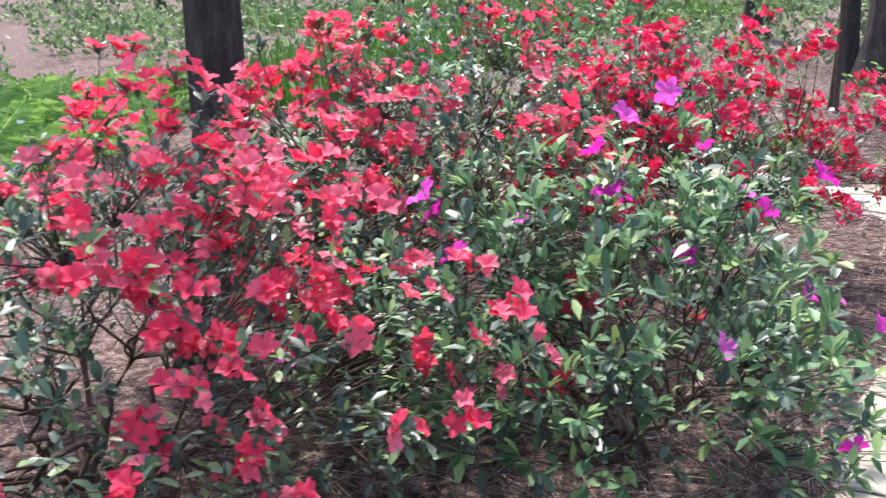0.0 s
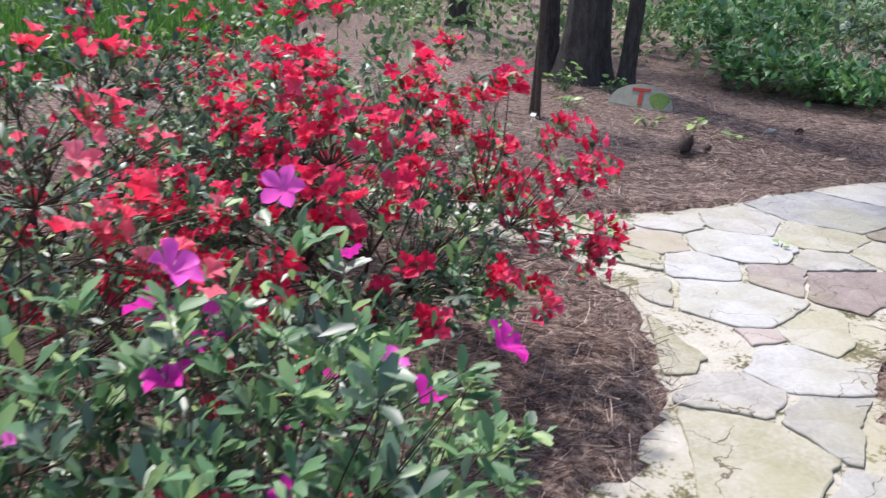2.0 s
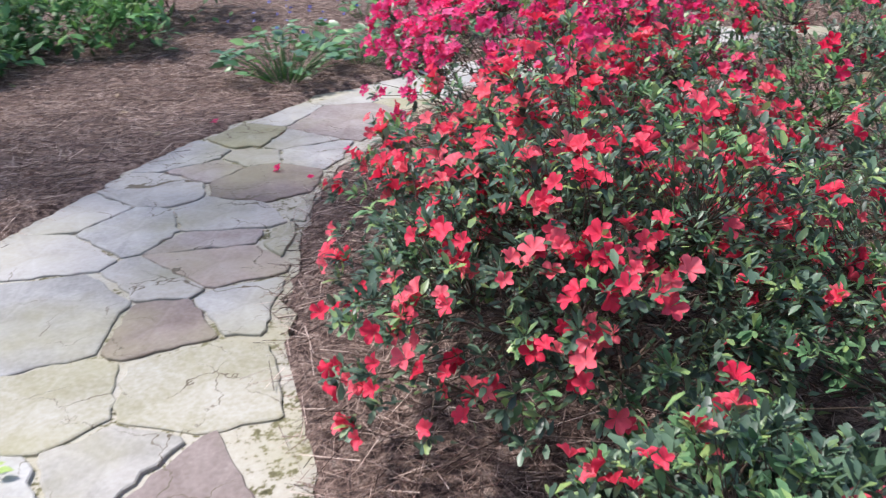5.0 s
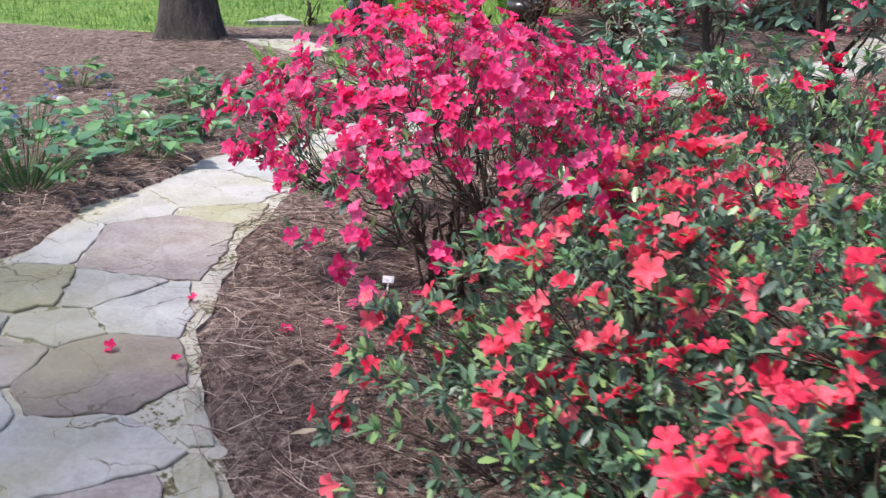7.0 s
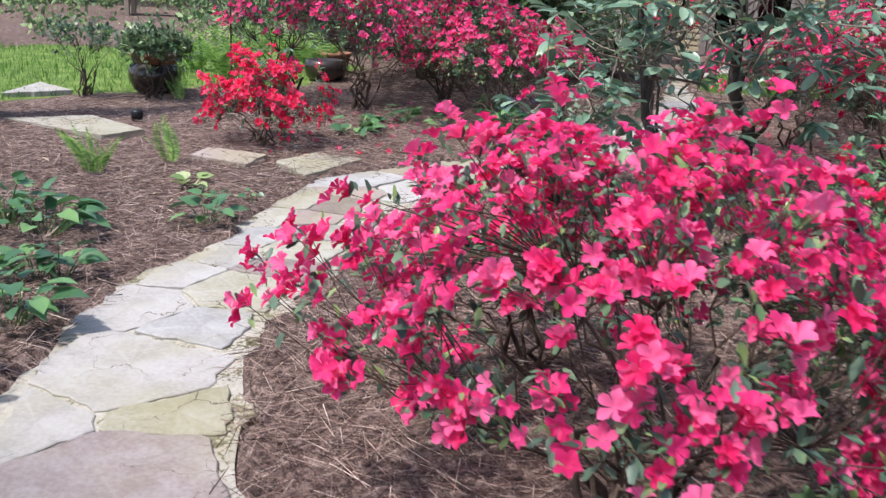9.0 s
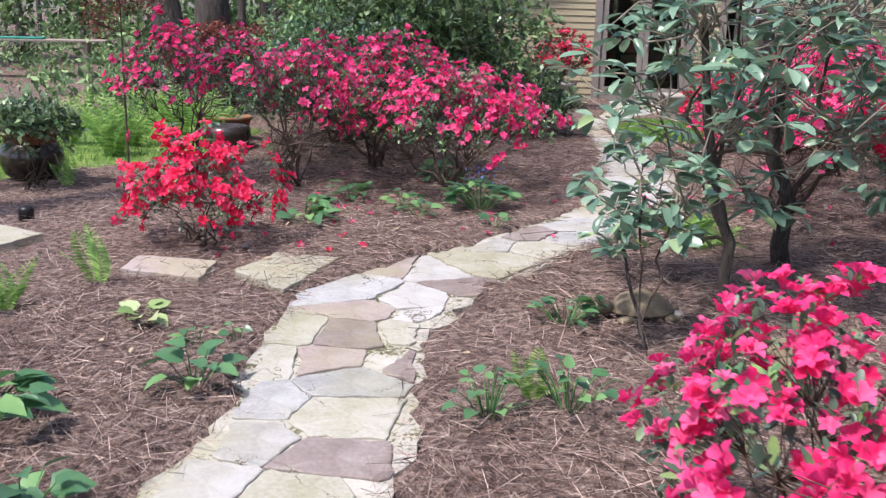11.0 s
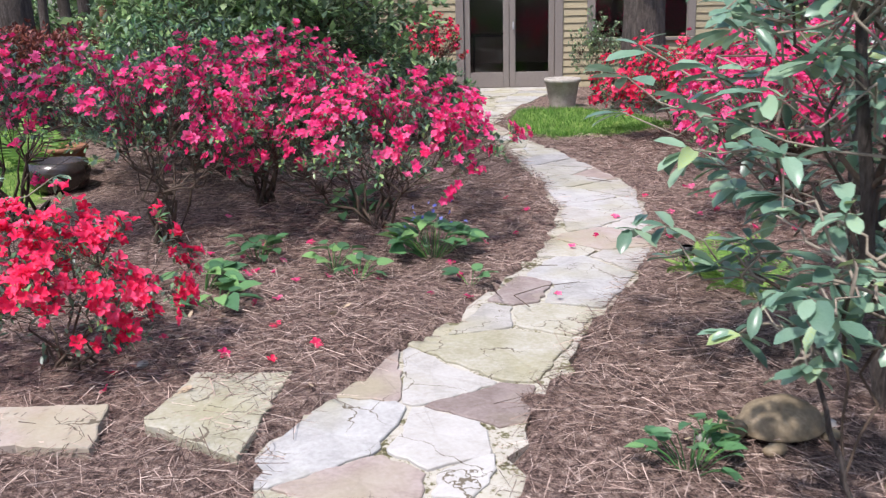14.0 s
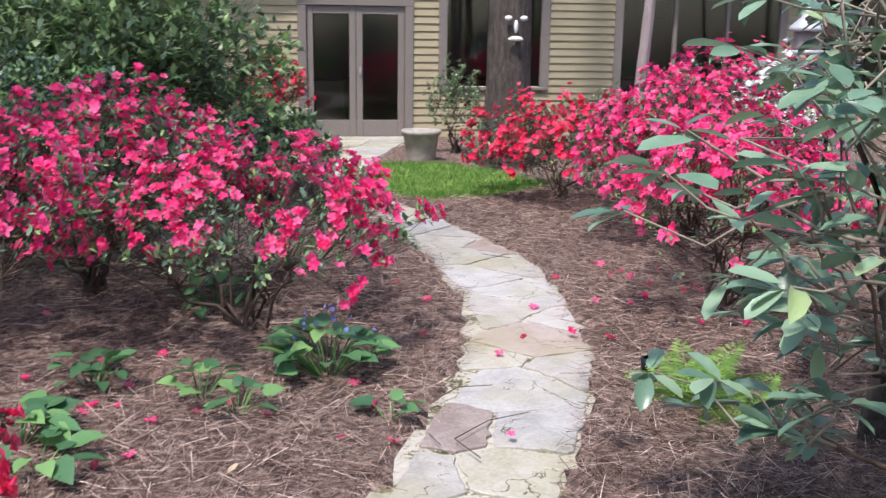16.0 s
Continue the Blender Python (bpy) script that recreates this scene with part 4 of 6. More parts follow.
def rhododendron(base, ends, seed, leaf, label, loose, trunk=0.05, whorl=(6, 9), width=1.0):
    """An open rhododendron: bent trunks, branches to the given height bands, whorls of long drooping leaves."""
    g = np.random.default_rng(seed)
    root = thing("rhododendron", label, "rhododendron", (*base, 0))
    paths, tops, limbs_made = [], [], []
    for x, y, z, spread, n in ends:
        top = np.array([x, y, z])
        if not limbs_made:
            main = bent((0, 0, -0.02), top * np.array([0.75, 0.75, 0.85]), trunk, trunk * 0.5, g, 7, 0.05)
            limbs_made.append(main)
        else:
            fork = main[int(g.integers(2, 5))]
            limbs_made.append(bent(fork[:3], top * np.array([0.8, 0.8, 0.85]), fork[3] * 0.42, 0.006, g, 5, 0.14))
        for _ in range(n):
            e = top + g.normal(0, 1, 3) * np.array([spread, spread, spread * 0.8])
            e[2] = max(e[2], 0.25)
            s = top * np.array([0.78, 0.78, 0.83]) + g.normal(0, 0.04, 3)
            paths.append(bent(s, e, 0.0065, 0.003, g, 4, 0.22))
            tops.append((e, e - s))
    v, f = tubes(limbs_made[:1], 9)
    part("trunk", mesh_of("trunk", v, f, M_BARK, True), root)
    for p in limbs_made[1:]:
        v, f = tubes([p], 6)
        part("branch", mesh_of("branch", v, f, M_TWIG, True), root)
    v, f = tubes(paths, 5)
    tagged(part("twig_mass", mesh_of("twig_mass", v, f, M_TWIG_PALE, True), root), kind="stuff")
    rows = []
    for e, way in tops:
        way = way / (np.linalg.norm(way) + 1e-6)
        for k in range(int(g.integers(*whorl))):
            a = g.uniform(0, 6.28)
            side = np.array([math.cos(a), math.sin(a), g.uniform(-0.75, 0.25)])
            rows.append((e + way * g.uniform(-0.05, 0.03), side + 0.35 * way, leaf * g.uniform(0.65, 1.25)))
    one = [mesh_of("leaf", np.array(BIG_V) * np.array([w * width, c, 1]), [list(t) for t in BIG_F], M_RHODO, True) for w, c in ((1, 1), (1.12, 1.8), (0.92, 2.6))]
    pick = g.permutation(len(rows))
    for j in pick[:loose]:
        p, o, s = rows[j]
        t = frames_for(np.array([o]), np.array([g.normal(0, 0.35)]))[0]
        part("leaf", one[int(g.integers(3))], root, m=Matrix([[*(t[r] * s), p[r]] for r in range(3)] + [[0, 0, 0, 1]]))
    rest = pick[loose:]
    if len(rest):
        t = frames_for(np.array([rows[j][1] for j in rest]), g.normal(0, 0.35, len(rest)))
        v, f = scatter(np.array(BIG_V) * np.array([width, 1, 1]), BIG_F, np.array([rows[j][0] for j in rest]), t, np.array([rows[j][2] for j in rest]))
        tagged(part("leaves", mesh_of("leaves", v, f, M_RHODO_JOINED, True), root), kind="stuff")
    return root


rhododendron((6.15, 9.33), [(-0.2, 0.3, 1.7, 0.3, 26), (0.1, -0.4, 1.75, 0.36, 26), (-0.3, 0.05, 1.15, 0.26, 17), (0.3, 0.3, 1.2, 0.3, 13), (0.1, -0.55, 1.15, 0.28, 18), (0.1, 0.0, 2.2, 0.4, 14), (0.2, 0.62, 1.2, 0.2, 9), (0.35, 0.58, 0.5, 0.15, 8), (0.1, 0.5, 1.7, 0.24, 9), (0.5, 0.4, 0.9, 0.2, 7)], 71, 0.14, "open rhododendron with long grey-green leaves on a crooked trunk", 300, trunk=0.034, whorl=(5, 8), width=1.2)
rhododendron((5.3, 9.55), [(0.08, 0.22, 0.58, 0.13, 10), (0.16, -0.05, 0.8, 0.17, 11), (0.05, 0.1, 0.85, 0.15, 8)], 72, 0.12, "young thin rhododendron with drooping leaves", 150, trunk=0.012, width=1.35)
rhododendron((7.4, 9.2), [(-0.4, 0.12, 1.35, 0.28, 22), (-0.2, -0.3, 1.7, 0.4, 26), (-0.6, 0.22, 0.6, 0.2, 14), (-0.3, -0.4, 0.9, 0.28, 18), (0.3, 0.2, 1.8, 0.4, 22)], 73, 0.15, "old rhododendron with thick dark trunk and drooping leaves", 300, trunk=0.06)
rhododendron((7.6, 7.9), [(0, 0, 1.6, 0.5, 26), (0.4, 0.3, 1.2, 0.4, 18)], 74, 0.12, "dense rhododendron in the shade of the trees", 100, trunk=0.04)
rhododendron((6.9, 12.2 + 1.3), [(0, 0, 0.5, 0.2, 5)], 75, 0.08, "small leafy seedling in the mulch", 30, trunk=0.008)

# ---------------------------------------------------------------- small plants


def broadleaf(name, label, base, radius, height, count, leaf, seed, mat=None, flowers=0, group=""):
    """A clump of heart-shaped leaves on short stalks."""
    g = np.random.default_rng(seed)
    root = thing(name, label, "plant", (*base, 0), group)
    a, r = g.uniform(0, 6.28, count), radius * np.sqrt(g.uniform(0.02, 1, count))
    p = np.stack([r * np.cos(a), r * np.sin(a), height * (0.45 + 0.55 * (1 - r / radius)) * g.uniform(0.6, 1.1, count) + 0.02], 1)
    o = np.stack([np.cos(a) + g.normal(0, 0.3, count), np.sin(a) + g.normal(0, 0.3, count), g.uniform(-0.25, 0.5, count)], 1)
    stalks = [np.array([[p[i, 0] * 0.25, p[i, 1] * 0.25, 0, 0.003], [p[i, 0] * 0.7, p[i, 1] * 0.7, p[i, 2] * 0.7, 0.0028], [*p[i], 0.002]]) for i in range(count)]
    v, f = tubes(stalks, 3)
    tagged(part("stalk_mass", mesh_of("stalk_mass", v, f, M_HOSTA), root), kind="stuff")
    one = mesh_of("leaf", HEART_V, [list(t) for t in HEART_F], mat or M_HOSTA_OB, True)
    for i in range(count):
        t = frames_for(o[i:i + 1], np.array([g.normal(0, 0.3)]))[0] * leaf * g.uniform(0.8, 1.6)
        part("leaf", one, root, m=Matrix([[*t[r_], p[i, r_]] for r_ in range(3)] + [[0, 0, 0, 1]]))
    if flowers:
        me = mesh_of("flower", *BLOSSOMS[0], P_BLUE[0])
        for _ in range(flowers):
            q = (g.normal(0, radius * 0.6), g.normal(0, radius * 0.6), height * g.uniform(0.9, 1.5))
            t = frames_for(g.normal(0, 1, (1, 3)) + [[0, 0, 0.8]], np.array([0.0]))[0] * 0.012
            part("flower", me, root, m=Matrix([[*t[r_], q[r_]] for r_ in range(3)] + [[0, 0, 0, 1]]))
    return root


M_HOSTA_OB = leafy("broad_leaf_single", [(0.0, (0.045, 0.12, 0.055)), (0.6, (0.085, 0.21, 0.085)), (1.0, (0.19, 0.36, 0.12))], rough=0.36, by_object=True, spec=0.55)
M_HOSTA_STRIPE = leafy("striped_leaf", [(0.0, (0.18, 0.32, 0.09)), (0.6, (0.34, 0.45, 0.18)), (1.0, (0.55, 0.6, 0.35))], rough=0.4, by_object=True)
CLUMP = "leafy green clump with heart-shaped leaves in pine straw"
for k, (x, y, r, h, c, lf) in enumerate([
        (1.85, 10.35, 0.42, 0.30, 70, 0.085), (2.45, 10.75, 0.25, 0.18, 26, 0.08), (3.0, 10.95, 0.16, 0.12, 14, 0.075), (2.7, 11.4, 0.2, 0.18, 22, 0.08), (3.35, 11.75, 0.24, 0.2, 26, 0.085),
        (2.2, 11.4, 0.25, 0.2, 24, 0.08), (2.9, 12.8, 0.22, 0.16, 18, 0.08), (3.05, 10.85, 0.14, 0.14, 10, 0.09), (3.4, 11.5, 0.22, 0.2, 20, 0.1), (2.6, 10.5, 0.18, 0.18, 14, 0.1),
        (4.12, 11.09, 0.13, 0.13, 10, 0.085), (4.5, 11.37, 0.07, 0.06, 4, 0.05), (4.63, 11.27, 0.05, 0.06, 3, 0.045), (7.95, 11.45, 0.24, 0.17, 32, 0.1), (7.45, 11.75, 0.12, 0.09, 9, 0.07),
        (7.62, 11.95, 0.13, 0.12, 9, 0.08), (7.7, 12.45, 0.17, 0.13, 12, 0.09), (7.1, 12.5, 0.17, 0.1, 14, 0.1), (7.45, 11.12, 0.1, 0.06, 5, 0.08), (8.9, 12.25, 0.22, 0.13, 18, 0.09),
        (5.56, 10.02, 0.15, 0.1, 18, 0.06), (5.75, 9.95, 0.08, 0.1, 8, 0.05), (5.25, 9.25, 0.1, 0.08, 8, 0.07), (4.4, 9.95, 0.16, 0.14, 16, 0.05), (4.6, 9.7, 0.16, 0.18, 16, 0.05), (6.85, 12.3, 0.14, 0.09, 8, 0.1),
        (3.0, 8.75, 0.08, 0.1, 6, 0.06), (8.15, 11.6, 0.12, 0.14, 8, 0.08)]):
    broadleaf("broadleaf_plant", CLUMP if k not in (0, 13) else "leafy clump with heart-shaped leaves and tiny blue flowers", (x, y), r, h * 1.35, int(c * 1.35), lf * 0.95, 200 + k, flowers={0: 14, 5: 8, 13: 16}.get(k, 0), group="ground plants")
broadleaf("striped_hosta", "small hosta with cream-striped leaves", (4.62, 11.78), 0.09, 0.07, 8, 0.085, 240, M_HOSTA_STRIPE)
M_SPROUT = leafy("sprout_leaf", [(0.0, (0.12, 0.24, 0.06)), (0.6, (0.22, 0.38, 0.1)), (1.0, (0.4, 0.5, 0.16))], rough=0.4, by_object=True)
for k, (x, y, r, h, c) in enumerate([(-1.55, 8.25, 0.1, 0.12, 10), (-1.2, 8.4, 0.07, 0.12, 7), (-0.8, 8.25, 0.08, 0.08, 8), (-2.45, 8.35, 0.12, 0.1, 12), (-3.0, 9.1, 0.18, 0.3, 26), (-2.6, 9.35, 0.14, 0.22, 16), (0.55, 5.95, 0.03, 0.015, 3)]):
    broadleaf("seedling", "small bright green seedling sprouting from the mulch" if k < 6 else "small green sprig lying on the path", (x, y), r, h, c, 0.06 if k < 6 else 0.03, 260 + k, M_SPROUT, group="seedlings")


def fern(base, fronds, length, seed, label, upright=1.0):
    """Fronds with paired leaflets, arching from one crown."""
    g = np.random.default_rng(seed)
    root = thing("fern", label, "fern", (*base, 0))
    n = 18
    vs, fs = [], []
    t = np.linspace(0, 1, n)
    for i in range(n):
        w = 0.30 * math.sin(math.pi * min(1, 0.12 + t[i] * 0.88)) ** 0.8
        y = -0.42 * t[i] ** 2
        for s in (-1, 1):
            b = len(vs)
            z = t[i]
            vs += [(0, y, z), (s * w * 0.5, y + 0.015, z + 0.055), (s * w, y - 0.03, z + 0.05), (s * w * 0.5, y, z + 0.012)]
            fs.append([b, b + 1, b + 2, b + 3] if s < 0 else [b, b + 3, b + 2, b + 1])
        if i < n - 1:
            b = len(vs)
            y2 = -0.42 * t[i + 1] ** 2
            vs += [(-0.006, y, t[i]), (0.006, y, t[i]), (0.005, y2, t[i + 1]), (-0.005, y2, t[i + 1])]
            fs.append([b, b + 1, b + 2, b + 3])
    one = mesh_of("frond", vs, fs, M_FERN)
    for k in range(fronds):
        a = k * 2.4 + g.uniform(-0.3, 0.3)
        o = np.array([[math.cos(a), math.sin(a), g.uniform(0.7, 1.8) * upright]])
        tt = frames_for(o, np.array([0.0]))[0] * length * g.uniform(0.7, 1.1)
        part("frond", one, root, m=Matrix([[*tt[r], (0.02 * math.cos(a), 0.02 * math.sin(a), 0.02)[r]] for r in range(3)] + [[0, 0, 0, 1]]))


fern((4.38, 12.45), 6, 0.34, 301, "young upright fern with bright green fronds", 3.0)
fern((5.0, 12.45), 4, 0.28, 302, "thin young fern with bright green fronds", 3.0)
fern((7.0, 14.7), 4, 0.3, 303, "thin young fern with bright green fronds", 3.0)
fern((7.68, 9.85), 14, 0.36, 304, "bushy fern with bright green fronds", 0.9)
fern((7.5, 9.7), 9, 0.3, 305, "bushy fern with bright green fronds", 0.9)
for k, (x, y) in enumerate([(-3.9, 1.4), (-4.6, 2.0), (-3.5, 0.8), (-4.9, 1.2), (-5.4, 1.7), (-5.9, 2.4), (-3.2, 0.1), (-5.2, 0.6), (-6.3, 1.5), (-4.3, 0.3)]):
    fern((x, y), 15, 0.78, 310 + k, "large clump of bright green fern", 0.9)
for k, (x, y) in enumerate([(8.5, 15.6), (9.1, 15.9), (8.9, 16.6), (9.8, 15.4), (10.2, 16.2), (8.2, 16.4)]):
    fern((x, y), 12, 0.6, 330 + k, "tall fern clump beside the lawn", 2.0)
fern((4.6, 9.85), 5, 0.2, 340, "small green fern sprig beside the path", 1.5)


def blades(name, label, regions, count, size, seed, mat, lean=0.35):
    """Grass: many bent blades in the given outlines."""
    g = np.random.default_rng(seed)
    vs, fs, nb = [], [], 0
    for poly in regions:
        P = np.array(poly)
        lo, hi = P.min(0), P.max(0)
        pts = g.uniform(lo, hi, (count * 3, 2))
        pts = pts[inside(pts[:, 0], pts[:, 1], poly)][:count]
        n = len(pts)
        z = ground_height(pts[:, 0], pts[:, 1])
        o = np.stack([g.normal(0, lean, n), g.normal(0, lean, n), np.ones(n)], 1)
        v, f = scatter([(-0.035, 0, 0), (0.035, 0, 0), (0.025, 0.05, 0.55), (-0.025, 0.05, 0.55), (0, 0.2, 1.0)], [(0, 1, 2), (0, 2, 3), (3, 2, 4)],
                       np.column_stack([pts, z - 0.005]), frames_for(o, g.uniform(0, 6.28, n)), size * g.uniform(0.5, 1.3, n))
        vs.append(v)
        fs.append(f + nb)
        nb += len(v)
    tagged(new(name, mesh_of(name, np.concatenate(vs), np.concatenate(fs), mat)), label, "grass", kind="stuff")


blades("grass", "short bright green lawn grass", LAWNS[1:], 9000, 0.06, 401, M_GRASS)
blades("grass", "bright green lawn in patchy sun", LAWNS[:1], 20000, 0.08, 402, M_GRASS)
blades("grass", "tufts of tall green grass under the tree", [[(-5.2, 3.6), (-6.2, 2.6), (-7.5, 4.5), (-6.5, 6.5)], [(-6.5, 6.8), (-8, 5), (-11, 8), (-8, 10)]], 1800, 0.45, 403, M_GRASS, 0.2)
blades("grass", "yellow-green ground cover far under the trees", [[(-9, 10), (-16, 6), (-22, 16), (-12, 20)], [(-6, 16), (-2, 18), (2, 22), (-8, 26)]], 9000, 0.3, 404, M_GRASS)

# ---------------------------------------------------------------- trees


def tree(base, radius, height, seed, label, mat=None, lean=(0, 0), crown=True, name="pine_tree", flare=1.35, limbs=7, leaf_mat=None):
    """A tapering trunk with furrowed bark, limbs, and a high crown of many small clumps."""
    g = np.random.default_rng(seed)
    root = thing(name, label, "tree", (*base, 0))
    n, sides = 26, 28
    vs, fs = [], []
    ph = g.uniform(0, 6.28, 4)
    for i in range(n):
        u = i / (n - 1)
        z = height * u ** 1.6
        r = radius * ((1 - 0.55 * u) + (flare - 1) * math.exp(-z / (radius * 1.4)))
        for k in range(sides):
            a = 2 * math.pi * k / sides
            w = 1 + 0.045 * math.sin(7 * a + ph[0] + 0.8 * z) + 0.035 * math.sin(13 * a + ph[1] - 1.4 * z) + g.normal(0, 0.012)
            w += 0.14 * math.exp(-z / (radius * 1.2)) * math.sin(4 * a + ph[2])
            vs.append((r * w * math.cos(a) + lean[0] * z, r * w * math.sin(a) + lean[1] * z, z - 0.04))
    for i in range(n - 1):
        for k in range(sides):
            a, b = i * sides + k, i * sides + (k + 1) % sides
            fs.append([a, b, b + sides, a + sides])
    part("trunk", mesh_of("trunk", vs, fs, mat or M_BARK, True), root)
    if not crown:
        return root
    top = np.array([lean[0] * height, lean[1] * height, height])
    paths, pts = [], []
    for _ in range(limbs):
        s = top * g.uniform(0.7, 0.98)
        a = g.uniform(0, 6.28)
        e = s + np.array([math.cos(a), math.sin(a), g.uniform(0.1, 0.6)]) * g.uniform(0.4, 1.0) * min(2.4, height * 0.18)
        paths.append(bent(s, e, radius * 0.22, 0.012, g, 4, 0.15))
        for _ in range(7):
            pts.append(s + (e - s) * g.uniform(0.4, 1.05) + g.normal(0, 0.03 * height, 3))
    v, f = tubes(paths, 5)
    tagged(part("limb_mass", mesh_of("limb_mass", v, f, mat or M_BARK), root), kind="stuff")
    c = np.repeat(np.array(pts), 28, 0)
    fine = min(1.0, height / 9)
    p = c + g.normal(0, 0.3 * fine, c.shape)
    v, f = scatter(THIN_V, THIN_F, p, frames_for(g.normal(0, 1, p.shape), g.uniform(0, 6, len(p))), fine * g.uniform(0.12, 0.24, len(p)))
    tagged(part("crown", mesh_of("crown", v, f, leaf_mat or M_WOODS), root), kind="stuff")
    return root


tree((-1.75, 1.83), 0.16, 13, 501, "dark grey tree trunk rising out of the azaleas", flare=1.2)
tree((-3.2, 9.75), 0.24, 11, 502, "dark tree trunk with a flared mossy base", lean=(0.01, 0.0), flare=1.45, crown=False)
tree((-3.75, 9.9), 0.12, 9, 503, "dark leaning trunk beside the larger tree", lean=(-0.08, 0.02), crown=False)
tree((-2.75, 9.85), 0.09, 8, 504, "thin dark trunk with a swollen base", lean=(0.05, 0.0), flare=1.6)
for k, (x, y) in enumerate([(-2.36, 7.78), (-2.5, 7.9)]):
    tree((x, y), 0.028 + 0.006 * k, 3.2, 505 + k, "thin bare dark sapling stem", M_TWIG, lean=(-0.06 + 0.07 * k, 0.03), name="sapling", flare=1.3, limbs=4)
tree((4.75, 14.95), 0.27, 13, 510, "thick pine trunk with flared roots in mulch", flare=1.45)
tree((15.4, 10.47), 0.29, 14, 511, "thick pine trunk with deeply furrowed bark before the house", flare=1.25)
tree((13.6, 9.25), 0.075, 5, 512, "smooth pale crape myrtle trunk", M_BARK_PALE, lean=(0.0, -0.06), name="crape_myrtle", flare=1.1, limbs=6)
tree((13.7, 18.4), 0.30, 14, 513, "thick dark pine trunk at the wood's edge", flare=1.3)
tree((13.9, 19.2), 0.26, 13, 514, "leaning dark pine trunk at the wood's edge", lean=(-0.03, 0.16), flare=1.3)
tree((17.2, 20.4), 0.09, 9, 515, "slim trunk at the wood's edge", name="slim_tree")
tree((19.0, 20.8), 0.14, 10, 516, "slim trunk behind the arbour", name="slim_tree")
tree((10.2, 6.2), 0.14, 9, 517, "dark trunk among the rhododendrons", name="slim_tree")
tree((6.0, 3.0), 0.16, 10, 518, "dark trunk behind the azalea bed", name="slim_tree")
tree((-7.5, 12.8), 0.2, 11, 519, "dark trunk beyond the azaleas", name="pine_tree")
tree((-5.6, 13.2), 0.11, 9, 520, "slim dark trunk beyond the azaleas", name="slim_tree")
tree((7.3, 7.2), 0.035, 3.5, 521, "thin dark leaning stem among the azaleas", lean=(0.15, 0.05), name="sapling", limbs=4)
tree((7.6, 14.6), 0.012, 1.7, 522, "thin sapling with small bronze leaves", M_TWIG, name="sapling", limbs=7, leaf_mat=M_MAPLE)


def far_woods():
    """The wood round the garden: many trunks and masses of leaves past its edges."""
    g = np.random.default_rng(77)
    paths, spots = [], []
    while len(paths) < 110:
        a, r = g.uniform(0, 6.28), g.uniform(20, 52)
        x, y = 6 + r * math.cos(a), 9 + r * math.sin(a)
        if 15 < x < 34 and -2 < y < 19:
            continue
        w, h = g.uniform(0.09, 0.26), g.uniform(9, 15)
        paths.append(np.array([[x, y, -0.1, w * 1.25], [x, y, 0.5, w], [x + g.normal(0, 0.2), y + g.normal(0, 0.2), h * 0.5, w * 0.8], [x + g.normal(0, 0.5), y + g.normal(0, 0.5), h, w * 0.3]]))
        spots.append((x, y, h))
    v, f = tubes(paths, 9)
    tagged(new("far_trunks", mesh_of("far_trunks", v, f, M_BARK, True)), "grey trunks of the wood round the garden", "trees", kind="stuff")
    cs = []
    for x, y, h in spots:
        for _ in range(5):
            cs.append((x + g.normal(0, 2.2), y + g.normal(0, 2.2), abs(g.normal(0.7, 0.9)) + 0.3, 1.2))
        for _ in range(7):
            cs.append((x + g.normal(0, 1.6), y + g.normal(0, 1.6), h * g.uniform(0.35, 1.05), 0.9))
    cs = np.array(cs)
    cs = cs[~((cs[:, 0] > 15) & (cs[:, 0] < 34) & (cs[:, 1] > -2) & (cs[:, 1] < 19))]
    c = np.repeat(cs, 60, 0)
    p = c[:, :3] + g.normal(0, 1, (len(c), 3)) * c[:, 3:4] * np.array([0.6, 0.6, 0.45])
    p[:, 2] = np.maximum(p[:, 2], 0.05)
    v, f = scatter(THIN_V, THIN_F, p, frames_for(g.normal(0, 1, p.shape), g.uniform(0, 6, len(p))), g.uniform(0.16, 0.42, len(p)))
    tagged(new("far_foliage", mesh_of("far_foliage", v, f, M_WOODS)), "light green spring foliage of the surrounding wood", "foliage", kind="stuff")


far_woods()


def undergrowth():
    """Low leafy growth between the beds and the wood."""
    g = np.random.default_rng(78)
    n = 1500
    a, r = g.uniform(0, 6.28, n), g.uniform(9, 30, n)
    x, y = 5 + r * np.cos(a), 8.5 + r * np.sin(a)
    keep = ~((x > 14.5) & (x < 34) & (y > -2) & (y < 18.5)) & ~((x > -3.2) & (x < 14.6) & (y > 2.0) & (y < 15.2)) & ~inside(x, y, LAWNS[0]) & ~((x > -8.5) & (x < 3) & (y > -3) & (y < 8))
    x, y = x[keep], y[keep]
    c = np.repeat(np.column_stack([x, y, np.abs(g.normal(0.15, 0.2, len(x))) + 0.12, g.uniform(0.14, 0.36, len(x))]), 75, 0)
    p = c[:, :3] + g.normal(0, 1, (len(c), 3)) * c[:, 3:4] * np.array([0.8, 0.8, 0.45])
    p[:, 2] = np.abs(p[:, 2]) + 0.03
    v, f = scatter(THIN_V, THIN_F, p, frames_for(g.normal(0, 1, p.shape) + [0, 0, 0.6], g.uniform(0, 6, len(p))), g.uniform(0.07, 0.17, len(p)))
    tagged(new("undergrowth", mesh_of("undergrowth", v, f, M_WOODS)), "low light green undergrowth at the wood's edge", "undergrowth", kind="stuff")


undergrowth()

